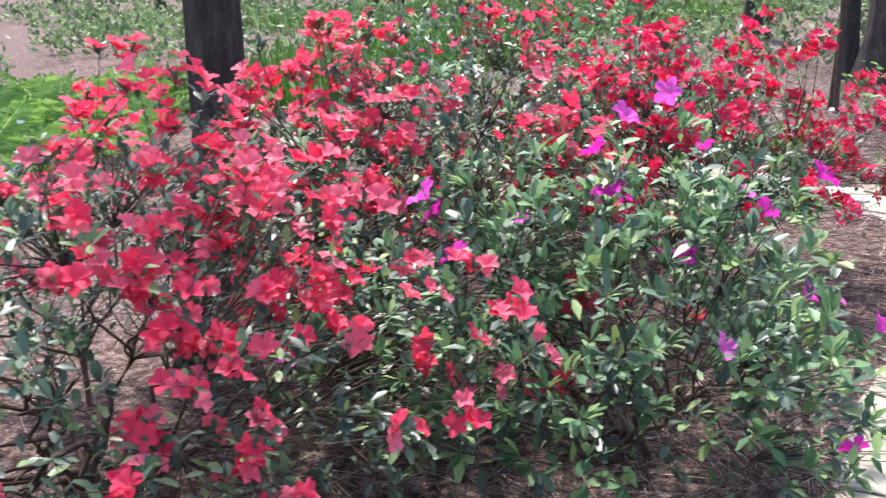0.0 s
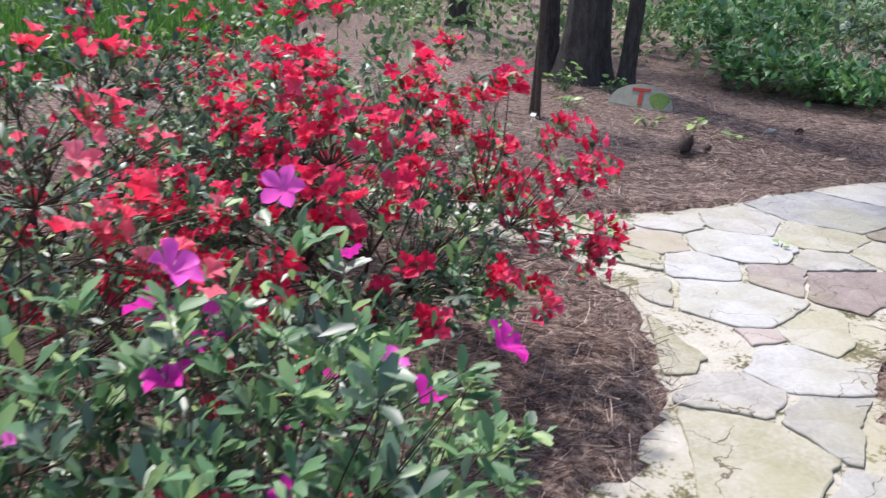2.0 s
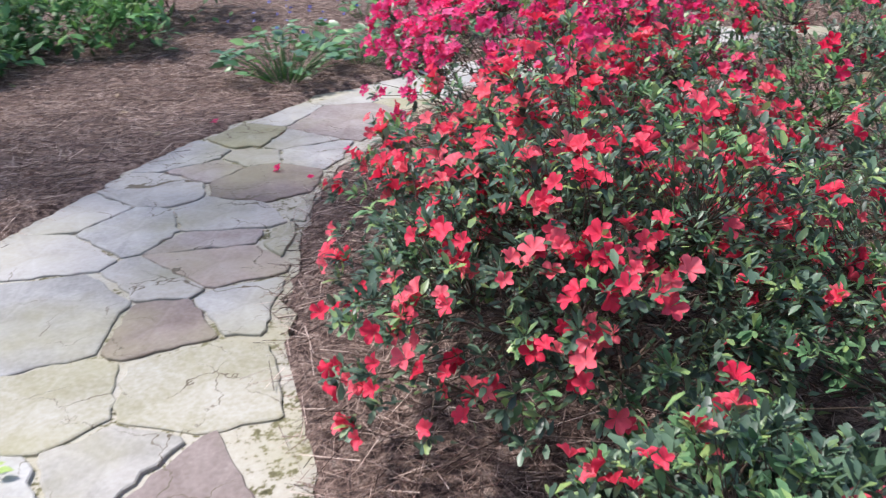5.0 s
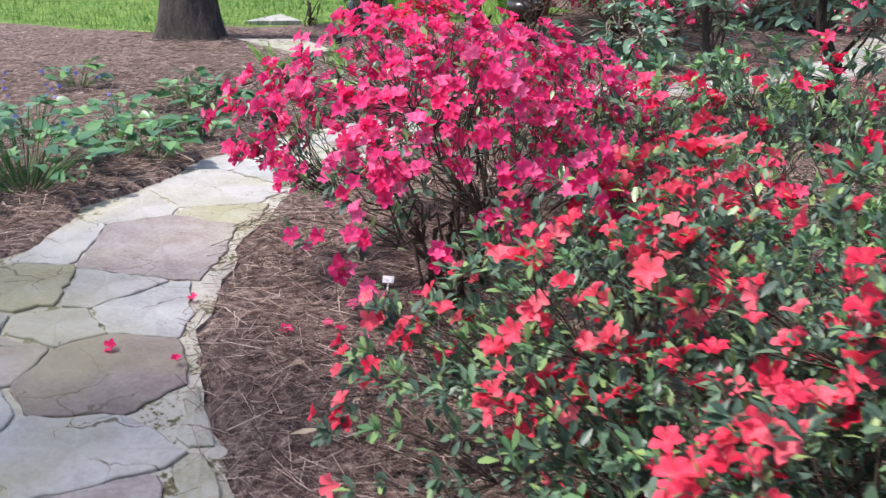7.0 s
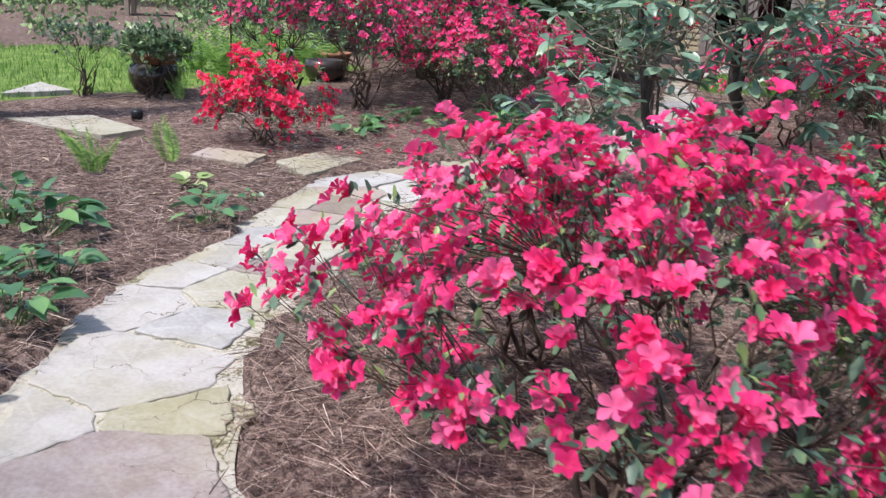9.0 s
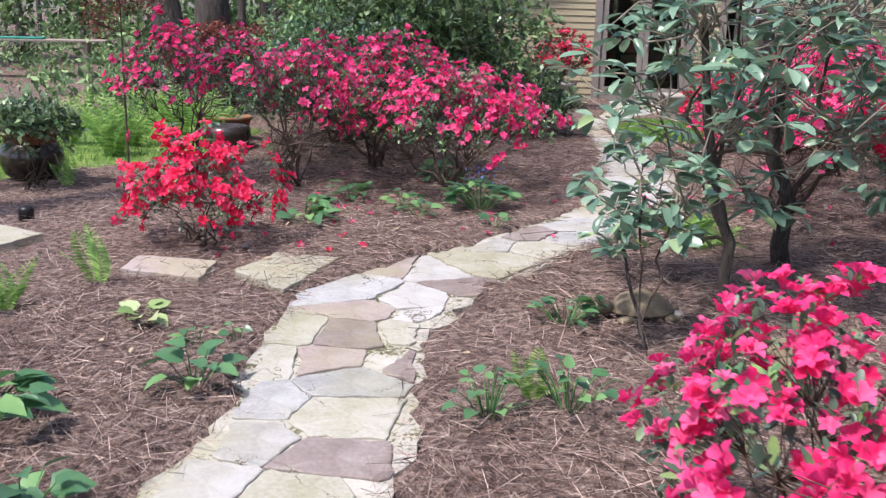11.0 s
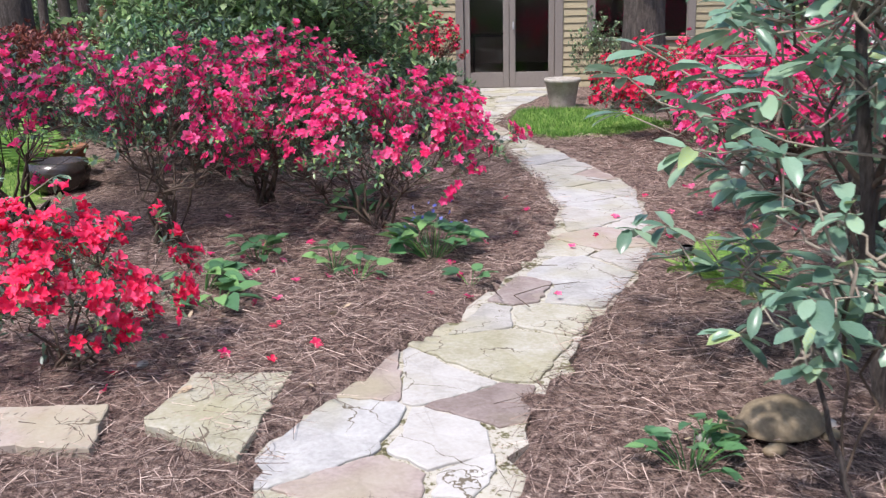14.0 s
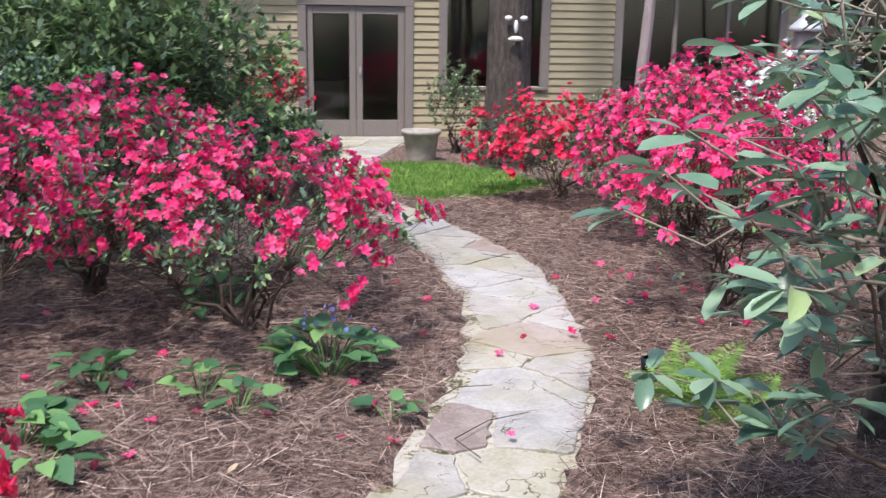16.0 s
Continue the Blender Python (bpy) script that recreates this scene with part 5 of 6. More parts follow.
# ---------------------------------------------------------------- house
house = thing("house", "single-storey house with cream lap siding and a glazed double door", "house", (18.32, 13.52, 0))
house.rotation_euler = (0, 0, math.atan2(-0.981, 0.196))
OPENINGS = [(0.06, 1.61, 0.0, 2.0), (2.2, 3.75, 0.78, 2.25), (5.0, 7.7, 0.55, 2.3), (0.05, 1.95, 2.77, 3.35), (8.4, 10.6, 0.55, 2.3)]
S0, S1 = -4.5, 12.0
GABLE = (-1.75, 6.6, 2.72, 4.3)


def wall_top(s):
    a, b, z0, z1 = GABLE
    if s < a or s > b:
        return 2.62
    m = (a + b) / 2
    return z0 + (z1 - z0) * (1 - abs(s - m) / (m - a))


def spans(z0, z1):
    """Stretches of wall between the openings at a height."""
    lo, hi = S0, S1
    if z0 > 2.6:
        a, b, g0, g1 = GABLE
        m = (a + b) / 2
        half = max(0.0, (m - a) * (1 - (z1 - g0) / (g1 - g0)))
        lo, hi = m - half, m + half
        if half < 0.1:
            return []
    cuts = sorted((max(a, lo), min(b, hi)) for a, b, c, d in OPENINGS if c < z1 - 0.01 and d > z0 + 0.01 and b > lo and a < hi)
    out, at = [], lo
    for a, b in cuts:
        if a > at:
            out.append((at, a))
        at = max(at, b)
    if at < hi:
        out.append((at, hi))
    return out


wall = part("wall", box_mesh("wall", (S0, 0.16, 0), (S0 + 0.15, 6, 2.6), M_SIDING), house)
levels = sorted({0.0, 0.55, 0.78, 2.0, 2.25, 2.3, 2.62, 2.77, 3.35})
for z0, z1 in zip(levels, levels[1:]):
    for a, b in spans(z0, z1):
        part("wall", box_mesh("wall", (a, 0.02, z0), (b, 0.16, z1), M_SIDING), house)
z = 0.0
while z < 4.2:
    for a, b in spans(z, z + 0.115):
        bm = bmesh.new()
        prof = [(0.018, z), (-0.024, z + 0.001), (-0.004, z + 0.112), (0.018, z + 0.117)]
        ring = [[bm.verts.new((s, y, zz)) for y, zz in prof] for s in (a, b)]
        for k in range(4):
            bm.faces.new([ring[0][k], ring[0][(k + 1) % 4], ring[1][(k + 1) % 4], ring[1][k]])
        bm.faces.new(ring[0])
        bm.faces.new(ring[1][::-1])
        part("siding_board", bm_mesh("siding_board", bm, M_SIDING), wall)
    z += 0.115
# room box closed behind the glass, its shade painted as a dark tone
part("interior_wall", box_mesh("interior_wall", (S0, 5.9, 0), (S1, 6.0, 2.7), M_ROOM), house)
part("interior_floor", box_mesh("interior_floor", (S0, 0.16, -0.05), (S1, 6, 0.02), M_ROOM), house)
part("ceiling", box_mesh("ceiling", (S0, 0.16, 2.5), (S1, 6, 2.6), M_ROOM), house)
part("wall", box_mesh("wall", (S1 - 0.15, 0.16, 0), (S1, 6, 2.6), M_SIDING), house)
# roofs
def roof_slab(a, b, name="roof"):
    (s0, z0), (s1, z1) = a, b
    bm = bmesh.new()
    vs = [bm.verts.new(c) for c in ((s0, -0.55, z0), (s1, -0.55, z1), (s1, 6.3, z1), (s0, 6.3, z0), (s0, -0.55, z0 + 0.16), (s1, -0.55, z1 + 0.16), (s1, 6.3, z1 + 0.16), (s0, 6.3, z0 + 0.16))]
    for q in ((0, 1, 2, 3), (4, 7, 6, 5), (0, 4, 5, 1), (1, 5, 6, 2), (2, 6, 7, 3), (3, 7, 4, 0)):
        bm.faces.new([vs[i] for i in q])
    part(name, bm_mesh(name, bm, M_SHINGLE), house, "grey shingle roof")


gm = (GABLE[0] + GABLE[1]) / 2
roof_slab((GABLE[0] - 0.5, GABLE[2] - 0.1), (gm, GABLE[3] + 0.08))
roof_slab((gm, GABLE[3] + 0.08), (GABLE[1] + 0.5, GABLE[2] - 0.1))
roof_slab((S0 - 0.4, 2.64), (GABLE[0] - 0.5, 2.66))
roof_slab((GABLE[1] + 0.5, 2.66), (S1 + 0.4, 2.64))
for s0, s1, z0, z1 in ((GABLE[0] - 0.5, gm, GABLE[2] - 0.12, GABLE[3] + 0.06), (gm, GABLE[1] + 0.5, GABLE[3] + 0.06, GABLE[2] - 0.12)):
    bm = bmesh.new()
    vs = [bm.verts.new(c) for c in ((s0, -0.6, z0 - 0.1), (s1, -0.6, z1 - 0.1), (s1, -0.6, z1 + 0.14), (s0, -0.6, z0 + 0.14), (s0, -0.555, z0 - 0.1), (s1, -0.555, z1 - 0.1), (s1, -0.555, z1 + 0.14), (s0, -0.555, z0 + 0.14))]
    for q in ((0, 1, 2, 3), (4, 7, 6, 5), (0, 4, 5, 1), (1, 5, 6, 2), (2, 6, 7, 3), (3, 7, 4, 0)):
        bm.faces.new([vs[i] for i in q])
    part("fascia", bm_mesh("fascia", bm, M_FRAME), house)


def window(kind, a, b, z0, z1, bars):
    """A framed opening with panes in it."""
    w = part(kind, box_mesh(kind, (a - 0.1, -0.045, z1 - 0.03), (b + 0.1, 0.06, z1 + 0.1), M_FRAME, 0.006), house, "taupe-painted frame")
    for lo, hi in ((a - 0.1, a + 0.03), (b - 0.03, b + 0.1)):
        part("jamb", box_mesh("jamb", (lo, -0.043, z0), (hi, 0.06, z1 - 0.032), M_FRAME, 0.006), w)
    part("sill", box_mesh("sill", (a - 0.09, -0.07, z0 - 0.05), (b + 0.09, 0.1, z0 - 0.002), M_FRAME, 0.006), w)
    n = bars
    for k in range(n):
        x0, x1 = a + 0.032 + (b - a - 0.064) * k / n, a + 0.032 + (b - a - 0.064) * (k + 1) / n
        if kind == "door":
            for p0, p1 in ((x0 + 0.004, x0 + 0.1), (x1 - 0.1, x1 - 0.004)):
                part("stile", box_mesh("stile", (p0, 0.0, z0 + 0.01), (p1, 0.045, z1 - 0.035), M_FRAME, 0.004), w)
            part("rail", box_mesh("rail", (x0 + 0.102, 0.0, z0 + 0.012), (x1 - 0.102, 0.045, z0 + 0.26), M_FRAME, 0.004), w)
            part("rail", box_mesh("rail", (x0 + 0.102, 0.0, z1 - 0.15), (x1 - 0.102, 0.045, z1 - 0.036), M_FRAME, 0.004), w)
            pane = part("pane", box_mesh("pane", (x0 + 0.1, 0.018, z0 + 0.25), (x1 - 0.1, 0.024, z1 - 0.14), M_GLASS), w)
        else:
            if k:
                part("mullion", box_mesh("mullion", (x0 - 0.03, -0.01, z0), (x0 + 0.03, 0.05, z1 - 0.032), M_FRAME, 0.004), w)
            pane = part("pane", box_mesh("pane", (x0 + (0.03 if k else 0), 0.018, z0), (x1 - (0.03 if k < n - 1 else 0), 0.024, z1 - 0.03), M_GLASS), w)
        pane.visible_shadow = False
    return w


for i, (a, b, z0, z1) in enumerate(OPENINGS):
    window("door" if i == 0 else "window", a, b, z0, z1, {0: 2, 1: 1, 2: 3, 3: 2, 4: 3}[i])
part("doorstep", box_mesh("doorstep", (-0.25, -0.5, -0.08), (1.95, -0.05, 0.012), STONES[0], 0.01), house, "flat stone doorstep")
part("handle", lathe_mesh("handle", [(0.012, 0), (0.014, 0.05), (0.012, 0.12)], M_GREYMETAL, 10), house, "metal door handle", Matrix.Translation((0.9, -0.03, 0.95)))
# unseen tables, added as near-black shapes in the room's shade
for x, y, w, h in ((0.2, 2.6, 0.7, 0.75), (2.6, 2.2, 1.2, 0.8), (5.5, 2.8, 1.5, 0.78)):
    tb = thing("table_silhouette", "table added as a dark silhouette inside behind the glass", "table")
    tb.matrix_world = Matrix.Translation((18.32, 13.52, 0)) @ Matrix.Rotation(math.atan2(-0.981, 0.196), 4, "Z") @ Matrix.Translation((x, y, 0.02))
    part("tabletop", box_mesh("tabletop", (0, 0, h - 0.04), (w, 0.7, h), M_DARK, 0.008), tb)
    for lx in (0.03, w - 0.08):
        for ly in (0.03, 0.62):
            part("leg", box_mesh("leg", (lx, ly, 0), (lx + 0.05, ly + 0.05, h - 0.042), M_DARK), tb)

# ---------------------------------------------------------------- garden things


def pot(at, rim, height, label, mat, soil=True, name="plant_pot", category="pot", foot=0.7):
    root = thing(name, label, category, (*at, 0.0))
    prof = [(rim * foot, 0.0), (rim * foot * 1.02, 0.02), (rim * 0.93, height * 0.84), (rim * 1.0, height * 0.86), (rim * 1.04, height * 0.93), (rim * 1.02, height), (rim * 0.9, height), (rim * 0.86, height * 0.85), (rim * 0.8, height * 0.7)]
    part("body", lathe_mesh("body", prof, mat, 32, 0.006), root)
    part("soil", lathe_mesh("soil", [(rim * 0.855, height * 0.8), (rim * 0.5, height * 0.83), (0.02, height * 0.84)], M_STRAW_GROUND, 20), root)
    return root


pot((15.65, 11.52), 0.24, 0.4, "empty weathered concrete planter beside the path", M_POT)
pot((16.6, 13.6), 0.26, 0.42, "weathered tub holding the red azalea by the door", M_POT)
jar = thing("glazed_pot", "round dark glazed pot with a terracotta collar", "pot", (7.2, 15.3, 0))
part("body", lathe_mesh("body", [(0.16, 0.0), (0.22, 0.05), (0.265, 0.15), (0.26, 0.25), (0.215, 0.31)], M_GLAZE, 36), jar)
part("collar", lathe_mesh("collar", [(0.212, 0.305), (0.215, 0.36), (0.245, 0.38), (0.24, 0.41), (0.2, 0.41), (0.19, 0.34), (0.02, 0.36)], M_TERRA, 36), jar, "terracotta collar")
g5 = np.random.default_rng(5)
sp = np.column_stack([g5.normal(0, 0.09, 240), g5.normal(0, 0.09, 240), 0.37 + np.abs(g5.normal(0, 0.05, 240))])
v, f = scatter(LEAF_V, LEAF_F, sp, frames_for(g5.normal(0, 1, (240, 3)) + [0, 0, 1], g5.uniform(0, 6, 240)), g5.uniform(0.03, 0.08, 240))
tagged(part("plant", mesh_of("plant", v, f, M_LEAF), jar, "small leafy plant"), kind="stuff")
pot((10.0, 15.3), 0.22, 0.3, "old terracotta pot beside the lawn", M_TERRA)
jar2 = thing("glazed_pot", "low dark glazed bowl beside the terracotta pot", "pot", (9.5, 15.0, 0))
part("body", lathe_mesh("body", [(0.16, 0.0), (0.23, 0.06), (0.26, 0.17), (0.24, 0.26), (0.2, 0.26), (0.18, 0.2), (0.02, 0.19)], M_GLAZE, 32), jar2)


def turtle_statue(at, length, turn, shell, label):
    """A turtle ornament: domed shell with plates and rim, head, tail and four feet, as one mesh."""
    bm = bmesh.new()
    bmesh.ops.create_uvsphere(bm, u_segments=28, v_segments=16, radius=0.5)
    for v in bm.verts:
        x, y, z = v.co
        ridge = 0.02 * math.cos(10 * x) * math.cos(10 * y) if z > 0.1 else 0
        v.co = Vector((x * 1.0, y * 0.82, (z * 0.62 + ridge) if z > 0 else z * 0.22))
        if -0.1 < z < 0.06:
            v.co.x *= 1.1
            v.co.y *= 1.1
    for cx, cy, cz, sx, sy, sz in ((0.66, 0, 0.05, 0.17, 0.12, 0.12), (0.4, 0.38, -0.08, 0.16, 0.1, 0.07), (0.4, -0.38, -0.08, 0.16, 0.1, 0.07), (-0.4, 0.36, -0.08, 0.14, 0.1, 0.07), (-0.4, -0.36, -0.08, 0.14, 0.1, 0.07), (-0.6, 0, -0.03, 0.1, 0.05, 0.04)):
        bmesh.ops.create_uvsphere(bm, u_segments=12, v_segments=8, radius=1.0, matrix=Matrix.Translation((cx, cy, cz)) @ Matrix.Diagonal((sx, sy, sz, 1)))
    bmesh.ops.scale(bm, vec=(length,) * 3, verts=bm.verts)
    ob = new("turtle_statue", bm_mesh("turtle_statue", bm, shell, True))
    ob.location, ob.rotation_euler = (*at, length * 0.15 + 0.012), (0, 0, turn)
    tagged(ob, label, "statue")


turtle_statue((5.86, 9.72), 0.3, 2.2, M_SHELL, "tan stone turtle ornament with a domed shell on pine straw")
turtle_statue((5.56, 9.32), 0.2, 2.6, M_SHELL_GREEN, "mossy yellow-green turtle ornament on pine straw")
turtle_statue((5.6, 9.02), 0.17, 2.6, M_SHELL, "small brown turtle ornament on pine straw")
turtle_statue((5.4, 8.97), 0.14, 2.0, M_SHELL, "smallest tan turtle ornament on pine straw")


def pine_cone(at, size, seed, tilt):
    g = np.random.default_rng(seed)
    root = thing("pine_cone", "dark open pine cone lying on the straw", "pine cone", (*at, 0.02), "pine cones")
    part("core", lathe_mesh("core", [(0.1 * size, 0.05 * size), (0.28 * size, 0.3 * size), (0.24 * size, 0.7 * size), (0.05 * size, 1.05 * size)], M_CONE, 12), root)
    one = mesh_of("scale", [(-0.09, 0, 0), (0.09, 0, 0), (0.14, 0.03, 0.2), (0, 0.07, 0.28), (-0.14, 0.03, 0.2)], [[0, 1, 2, 3, 4]], M_CONE)
    for k in range(64):
        u = k / 63
        a = k * 2.4
        r = (0.1 + 0.22 * math.sin(math.pi * (0.15 + 0.8 * u))) * size
        o = np.array([[math.cos(a), math.sin(a), 0.25 + 0.5 * u]])
        t = frames_for(o, np.array([math.pi]))[0] * size * (1.1 - 0.5 * u)
        part("scale", one, root, m=Matrix([[*t[i], (r * math.cos(a), r * math.sin(a), (0.05 + 0.95 * u) * size)[i]] for i in range(3)] + [[0, 0, 0, 1]]))
    root.rotation_euler = (tilt, 0.3, seed)


pine_cone((-0.83, 7.46), 0.16, 1, 0.2)
pine_cone((-0.78, 7.72), 0.06, 2, 0.8)
pine_cone((-0.55, 8.95), 0.07, 3, 0.9)

sign = thing("painted_stone", "half-round standing stone painted with a red T", "stone", (-2.05, 8.95, 0))
bm = bmesh.new()
arc = [(0.36 * math.cos(a), 0.33 * max(0, math.sin(a)) ** 0.8) for a in np.linspace(0, math.pi, 15)]
rim0 = [bm.verts.new((x, 0, z - 0.02)) for x, z in arc]
rim1 = [bm.verts.new((x * 0.97, 0.06, z * 0.98 - 0.02)) for x, z in arc]
bm.faces.new(rim0)
bm.faces.new(rim1[::-1])
for k in range(15):
    j = (k + 1) % 15
    bm.faces.new([rim0[k], rim1[k], rim1[j], rim0[j]])
part("slab", bm_mesh("slab", bm, M_SIGNROCK), sign)
part("letter", box_mesh("letter", (-0.11, -0.008, 0.22), (0.09, -0.003, 0.255), M_SIGNRED), sign, "red painted letter T")
part("letter", box_mesh("letter", (-0.03, -0.008, 0.05), (0.01, -0.003, 0.218), M_SIGNRED), sign, "red painted letter T")
bm = bmesh.new()
bm.faces.new([bm.verts.new((0.2 + 0.11 * math.cos(a) * (1 + 0.15 * math.sin(3 * a)), -0.004, 0.12 + 0.1 * math.sin(a))) for a in np.linspace(0, 6.28, 18)[:-1]])
part("painted_leaf", bm_mesh("painted_leaf", bm, M_SIGNGREEN), sign, "green painted patch")
sign.rotation_euler = (-0.5, 0, 0.35)
sign.scale = (0.85, 0.85, 0.8)


def plant_tag(at, turn):
    root = thing("plant_tag", "small white plant label stuck in the mulch", "tag", (*at, 0), "plant tags")
    part("stake", box_mesh("stake", (-0.004, -0.002, -0.03), (0.004, 0.002, 0.09), M_GREYMETAL), root)
    part("plate", box_mesh("plate", (-0.03, -0.006, 0.088), (0.03, -0.002, 0.13), M_WHITE, 0.001), root)
    root.rotation_euler = (-0.9, 0, turn)
    root.scale = (0.75, 0.75, 0.75)


plant_tag((-2.3, 7.6), 0.3)
plant_tag((-0.02, 10.2), 0.3)
plant_tag((2.6, 8.2), -0.7)
plant_tag((-1.6, 4.0), 0.6)

spot = thing("path_light", "small black garden spotlight on a spike", "lamp", (7.9, 10.0, 0))
part("spike", lathe_mesh("spike", [(0.004, -0.05), (0.012, 0.07)], M_BLACK, 8), spot)
part("head", lathe_mesh("head", [(0.02, 0.065), (0.035, 0.08), (0.04, 0.14), (0.03, 0.142)], M_BLACK, 16), spot)
cap = thing("drain_cap", "small dark cap sticking out of the mulch", "cap", (5.97, 14.03, 0))
part("body", lathe_mesh("body", [(0.05, 0), (0.055, 0.08), (0.04, 0.1), (0.01, 0.1)], M_BLACK, 14), cap)

feeder = thing("bird_feeder", "pale metal lantern-shaped bird feeder hanging from a pole", "bird feeder", (12.4, 7.97, 0))
part("pole", mesh_of("pole", *tubes([np.array([[0.18, -0.22, 0, 0.012], [0.18, -0.22, 1.9, 0.011], [0.15, -0.2, 2.1, 0.01], [0.06, -0.08, 2.15, 0.009], [0, 0, 2.06, 0.008]])], 8), M_BLACK, True), feeder)
part("roof", lathe_mesh("roof", [(0.17, 1.62), (0.15, 1.66), (0.06, 1.74), (0.05, 1.8), (0.03, 1.86), (0.02, 2.06)], M_GREYMETAL, 8), feeder)
part("cage", lathe_mesh("cage", [(0.1, 1.46), (0.12, 1.48), (0.11, 1.615), (0.02, 1.618)], M_BARK_PALE, 8), feeder)
part("tray", lathe_mesh("tray", [(0.15, 1.42), (0.16, 1.46), (0.02, 1.455)], M_GREYMETAL, 8), feeder)
box = thing("post_lamp", "dark slope-roofed lamp box on a post", "lamp", (11.6, 8.0, 0))
part("post", lathe_mesh("post", [(0.02, 0), (0.018, 1.16)], M_BLACK, 10), box)
bm = bmesh.new()
bmesh.ops.create_cube(bm, size=1.0)
for v in bm.verts:
    v.co = Vector((v.co.x * 0.3, v.co.y * 0.36, 1.26 + v.co.z * 0.2 + (0.09 * (-v.co.y) if v.co.z > 0 else 0)))
bmesh.ops.bevel(bm, geom=list(bm.edges), offset=0.012, segments=2, affect="EDGES")
part("body", bm_mesh("body", bm, M_BLACK), box)

face = thing("tree_ornament", "pale resin eyes, nose and mouth fixed to the pine trunk", "ornament", (15.09, 10.4, 1.58))
face.scale = (0.85, 0.85, 0.85)
for nm, y, zz, sy, sz in (("eye", 0.105, 0.20, 0.05, 0.035), ("eye", -0.105, 0.20, 0.05, 0.035), ("nose", 0.0, 0.09, 0.03, 0.09), ("mouth", 0.0, -0.07, 0.105, 0.035)):
    bm = bmesh.new()
    bmesh.ops.create_uvsphere(bm, u_segments=16, v_segments=10, radius=1.0)
    for v in bm.verts:
        v.co = Vector((v.co.x * 0.04, v.co.y * sy, v.co.z * sz - (0.35 * sz * (v.co.y ** 2) if nm == "mouth" else 0)))
    part(nm, bm_mesh(nm, bm, M_WHITE, True), face, "", Matrix.Translation((-0.0, y, zz)))

table = thing("picnic_table", "long weathered picnic table with a green cover, on the lawn", "table", (15.6, 24.6, 0))
table.rotation_euler = (0, 0, -0.9)
for k in range(5):
    part("plank", box_mesh("plank", (-1.6, -0.4 + k * 0.162, 0.72), (1.6, -0.25 + k * 0.162, 0.76), M_WOODGREY, 0.006), table)
for sx in (-1.2, 1.2):
    for sy in (-0.3, 0.3):
        part("leg", box_mesh("leg", (sx - 0.05, sy - 0.05, 0), (sx + 0.05, sy + 0.05, 0.718), M_WOODGREY, 0.006), table)
part("cover", box_mesh("cover", (-1.3, -0.25, 0.764), (0.4, 0.3, 0.80), M_GREENPAINT, 0.01), table, "green painted cover board")

arbour = thing("arbour", "rough brown wooden arbour at the wood's edge", "arbour", (19.4, 19.4, 0))
arbour.rotation_euler = (0, 0, -1.2)
for sx in (-1.0, 1.0):
    for sy in (-0.5, 0.5):
        part("post", lathe_mesh("post", [(0.07, 0), (0.065, 1.2), (0.07, 2.45)], M_TERRA, 10, 0.03), arbour, "", Matrix.Translation((sx, sy, 0)))
for sy in (-0.5, 0.5):
    part("beam", box_mesh("beam", (-1.35, sy - 0.06, 2.45), (1.35, sy + 0.06, 2.6), M_TERRA, 0.02), arbour)
for k in range(7):
    part("slat", box_mesh("slat", (-1.2 + k * 0.38, -0.75, 2.602), (-1.12 + k * 0.38, 0.75, 2.68), M_TERRA, 0.012), arbour)


def pebble(at, size, seed, mat):
    g = np.random.default_rng(seed)
    bm = bmesh.new()
    bmesh.ops.create_icosphere(bm, subdivisions=2, radius=1.0)
    for v in bm.verts:
        v.co = Vector((v.co.x, v.co.y * 0.7, v.co.z * 0.55)) * size * (1 + 0.2 * noise.noise(v.co * 1.7 + Vector((seed, 0, 0))))
    ob = new("loose_stone", bm_mesh("loose_stone", bm, mat, True))
    ob.location, ob.rotation_euler = (*at, size * 0.3 + 0.012), (0, 0, g.uniform(0, 6))
    tagged(ob, "small pale stone lying in the pine straw", "stone", group="loose stones")


for k, (x, y, s) in enumerate([(-0.73, 8.83, 0.06), (6.05, 12.25, 0.03), (5.75, 9.95, 0.05), (5.95, 9.55, 0.04), (2.0, 10.3, 0.03)]):
    pebble((x, y), s, k, STONES[0])


def stick(points, r):
    p = np.array([(*q, r * (1 - 0.5 * i / len(points))) for i, q in enumerate(points)])
    v, f = tubes([p], 6)
    tagged(new("stick", mesh_of("stick", v, f, M_TWIG, True)), "thin dark fallen twig lying on the path", "twig", group="fallen twigs")


stick([(7.05, 10.75, 0.03), (7.2, 10.85, 0.035), (7.4, 10.72, 0.03), (7.5, 10.55, 0.03)], 0.0028)
stick([(7.6, 10.95, 0.03), (7.75, 10.85, 0.035), (7.8, 10.7, 0.03)], 0.0028)
stick([(7.25, 10.95, 0.03), (7.15, 10.9, 0.03)], 0.0028)
stick([(2.62, 9.2, 0.03), (2.8, 9.42, 0.03), (2.9, 9.5, 0.03)], 0.0028)
stick([(10.3, 10.55, 0.03), (10.4, 10.75, 0.03)], 0.0028)


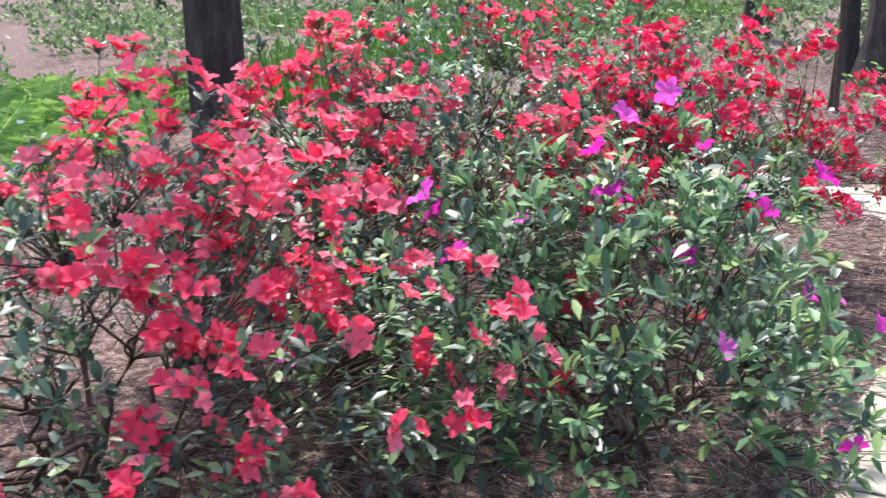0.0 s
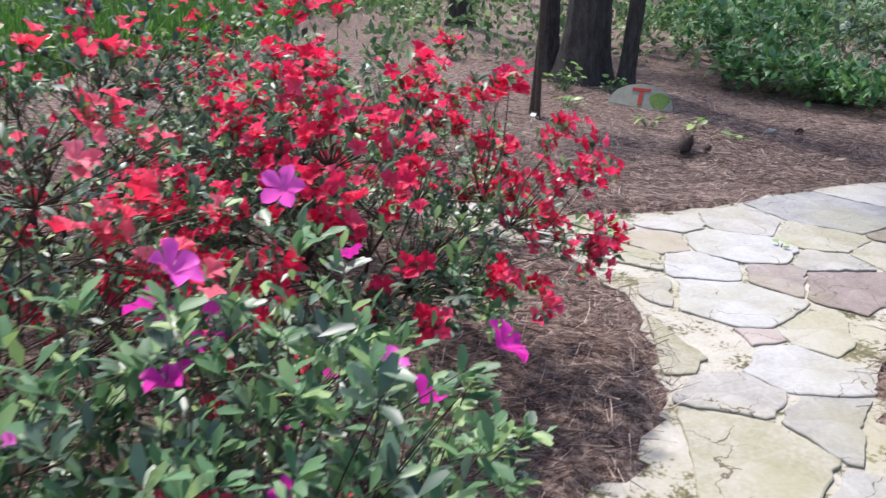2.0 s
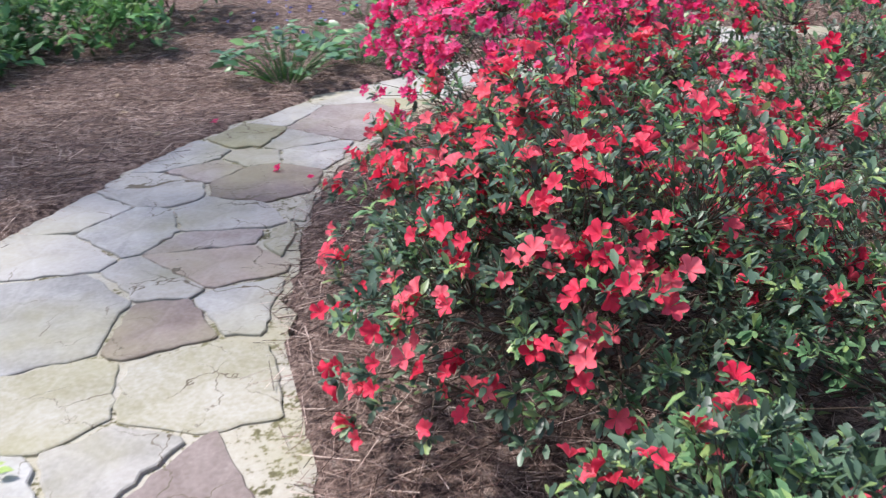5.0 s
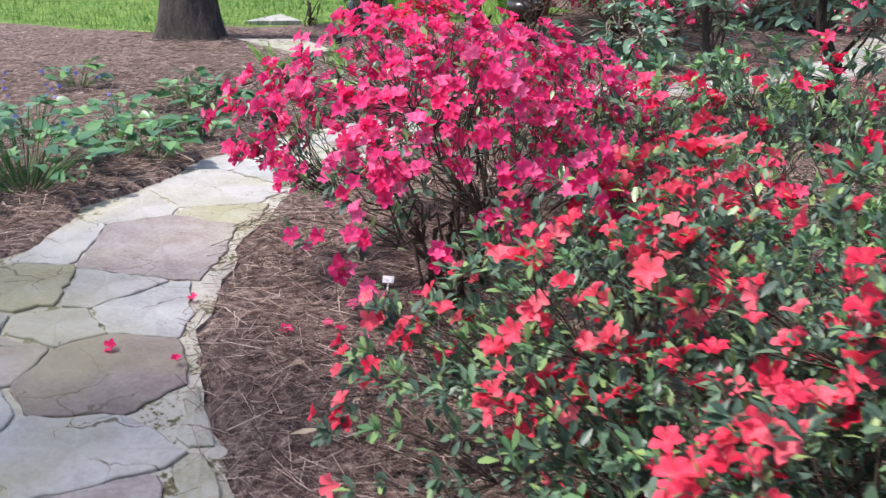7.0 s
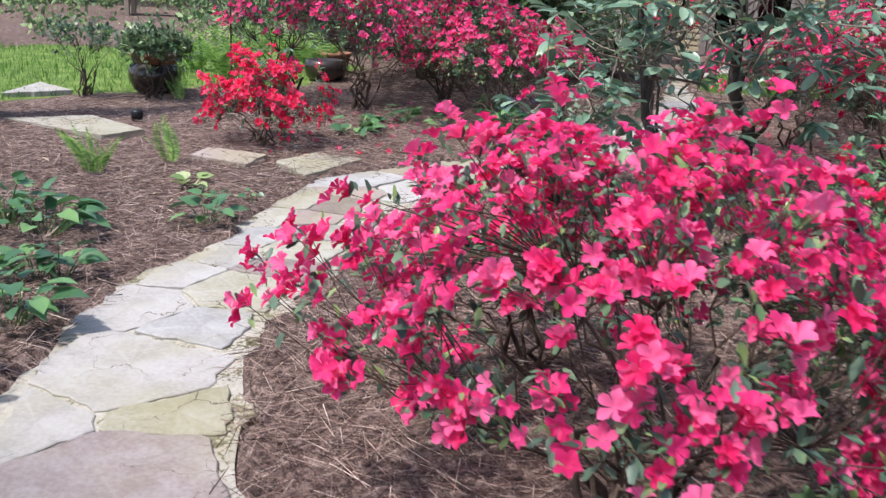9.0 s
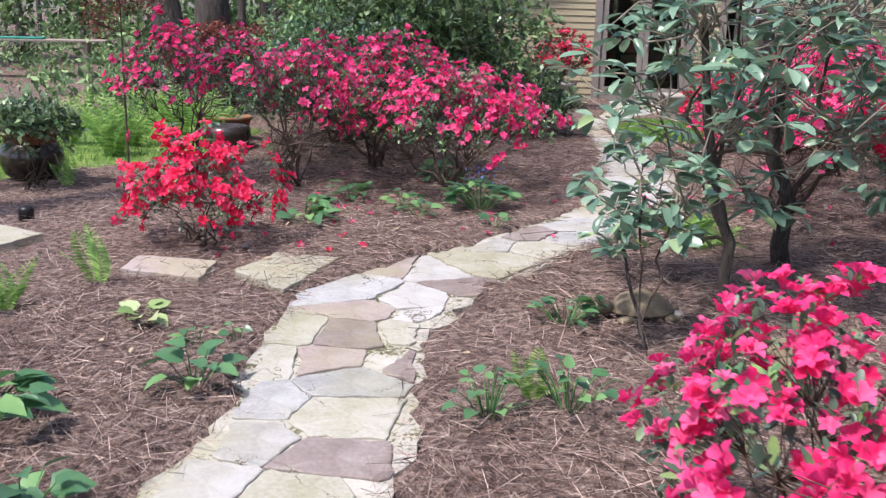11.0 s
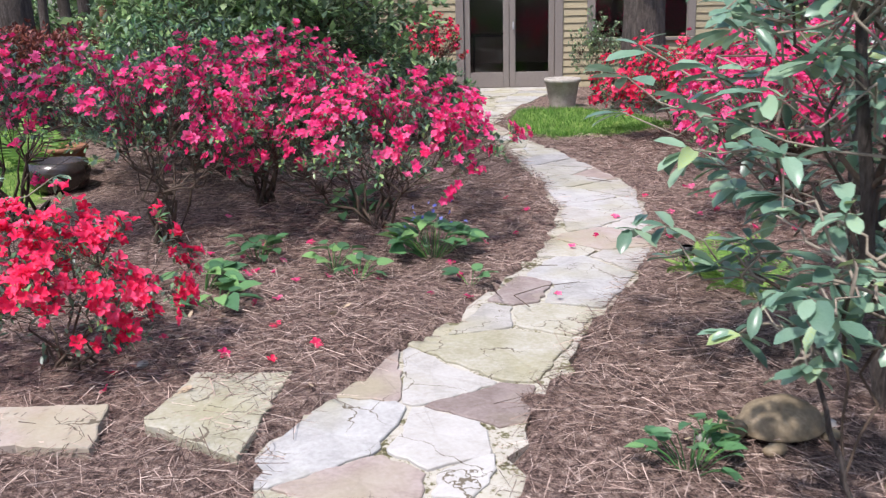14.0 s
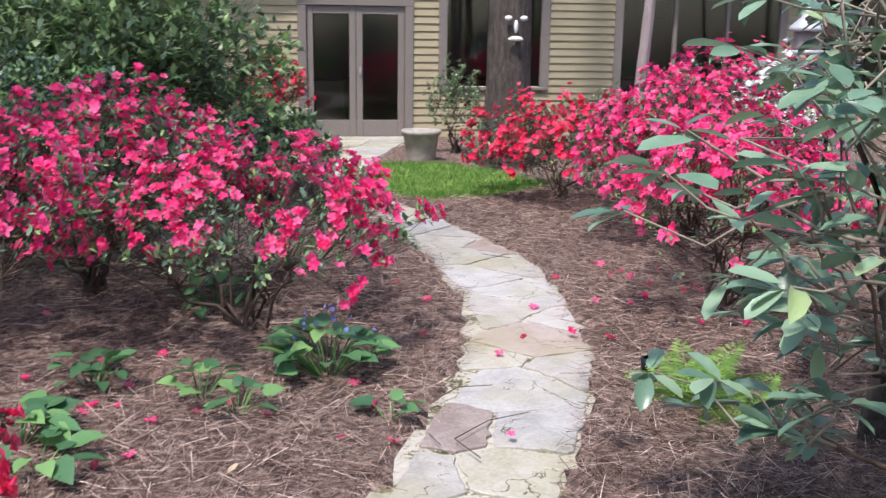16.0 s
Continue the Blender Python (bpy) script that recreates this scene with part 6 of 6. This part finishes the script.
def straw():
    """Loose pine needles over the mulch, thickest beside the path."""
    g = np.random.default_rng(91)
    n = 820000
    x, y = g.uniform(-4.5, 14.5, n), g.uniform(0.5, 15.5, n)
    poly = np.array(OUTLINE)
    keep = ~inside(x + g.normal(0, 0.045, n), y + g.normal(0, 0.045, n), OUTLINE)
    for lawn in LAWNS:
        keep &= ~inside(x, y, lawn)
    x, y = x[keep], y[keep]
    d = np.min(np.hypot(x[:, None] - poly[None, ::6, 0], y[:, None] - poly[None, ::6, 1]), axis=1)
    keep = g.uniform(0, 1, len(x)) < np.exp(-np.maximum(0, d - 0.9) / 2.2) * 0.85
    x, y = x[keep], y[keep]
    n = len(x)
    z = ground_height(x, y) + np.abs(g.normal(0, 0.014, n)) + 0.003
    o = np.stack([g.normal(0, 1, n), g.normal(0, 1, n), g.normal(0, 0.26, n)], 1)
    v, f = scatter([(-0.011, 0, -0.5), (0.011, 0, -0.5), (0.006, 0, 0.5), (-0.006, 0, 0.5)], [(0, 1, 2, 3)],
                   np.column_stack([x, y, z]), frames_for(o, np.pi * 0.5 * g.integers(0, 2, n) + g.normal(0, 0.5, n)), g.uniform(0.06, 0.17, n))
    v[:, 2] = np.maximum(v[:, 2], 0.016)
    tagged(new("pine_straw", mesh_of("pine_straw", v, f, M_NEEDLE)), "loose brown pine needles strewn over the beds", "pine straw", kind="stuff")


straw()


def fallen_petals():
    g = np.random.default_rng(17)
    for (cx, cy, r, n, mats) in ((9.3, 9.7, 0.6, 26, P_PINK), (2.5, 8.2, 0.5, 16, P_PINK), (7.6, 12.1, 0.6, 26, P_PINK), (8.9, 10.6, 0.4, 4, P_PINK), (6.4, 12.3, 0.4, 10, P_DEEP)):
        me = [mesh_of("fallen_blossom", *BLOSSOMS[k], mats[0]) for k in range(2)]
        for _ in range(n):
            x, y = cx + g.normal(0, r), cy + g.normal(0, r)
            t = frames_for(g.normal(0, 0.4, (1, 3)) + [[0, 0, 1]], g.uniform(0, 6, 1))[0] * g.uniform(0.018, 0.032)
            ob = new("fallen_blossom", me[int(g.integers(2))])
            ob.matrix_world = Matrix([[*t[i], (x, y, ground_height(x, y) + 0.022)[i]] for i in range(3)] + [[0, 0, 0, 1]])
            tagged(ob, "wilting azalea blossom fallen on the ground", "blossom", group="fallen blossoms")




fallen_petals()


def fallen_leaves():
    """Dry leaves lying on the straw."""
    g = np.random.default_rng(23)
    dry = plain("dry_leaf", (0.42, 0.33, 0.22), 0.8)
    me = mesh_of("fallen_leaf", [(0, 0, 0), (-0.2, 0.07, 0.5), (0, 0.0, 0.5), (0.2, 0.07, 0.5), (-0.09, 0.1, 0.93), (0.09, 0.1, 0.93)], [list(t) for t in LEAF_F], dry)
    for cx, cy, r, n in ((2.1, 7.45, 0.25, 5), (1.0, 9.6, 0.5, 8), (4.6, 11.5, 0.7, 10), (6.6, 11.6, 0.6, 9), (5.6, 9.9, 0.5, 8), (-0.9, 7.9, 0.9, 12), (1.4, 2.6, 0.2, 4)):
        for _ in range(n):
            x, y = cx + g.normal(0, r), cy + g.normal(0, r)
            if inside(np.array([x]), np.array([y]), OUTLINE)[0]:
                continue
            t = frames_for(np.array([[g.normal(), g.normal(), 0.1]]), g.normal(0, 0.4, 1))[0] * g.uniform(0.05, 0.085)
            ob = new("fallen_leaf", me)
            ob.matrix_world = Matrix([[*t[i], (x, y, ground_height(x, y) + 0.028)[i]] for i in range(3)] + [[0, 0, 0, 1]])
            tagged(ob, "dry tan leaf lying on the pine straw", "leaf", group="dry leaves")


fallen_leaves()
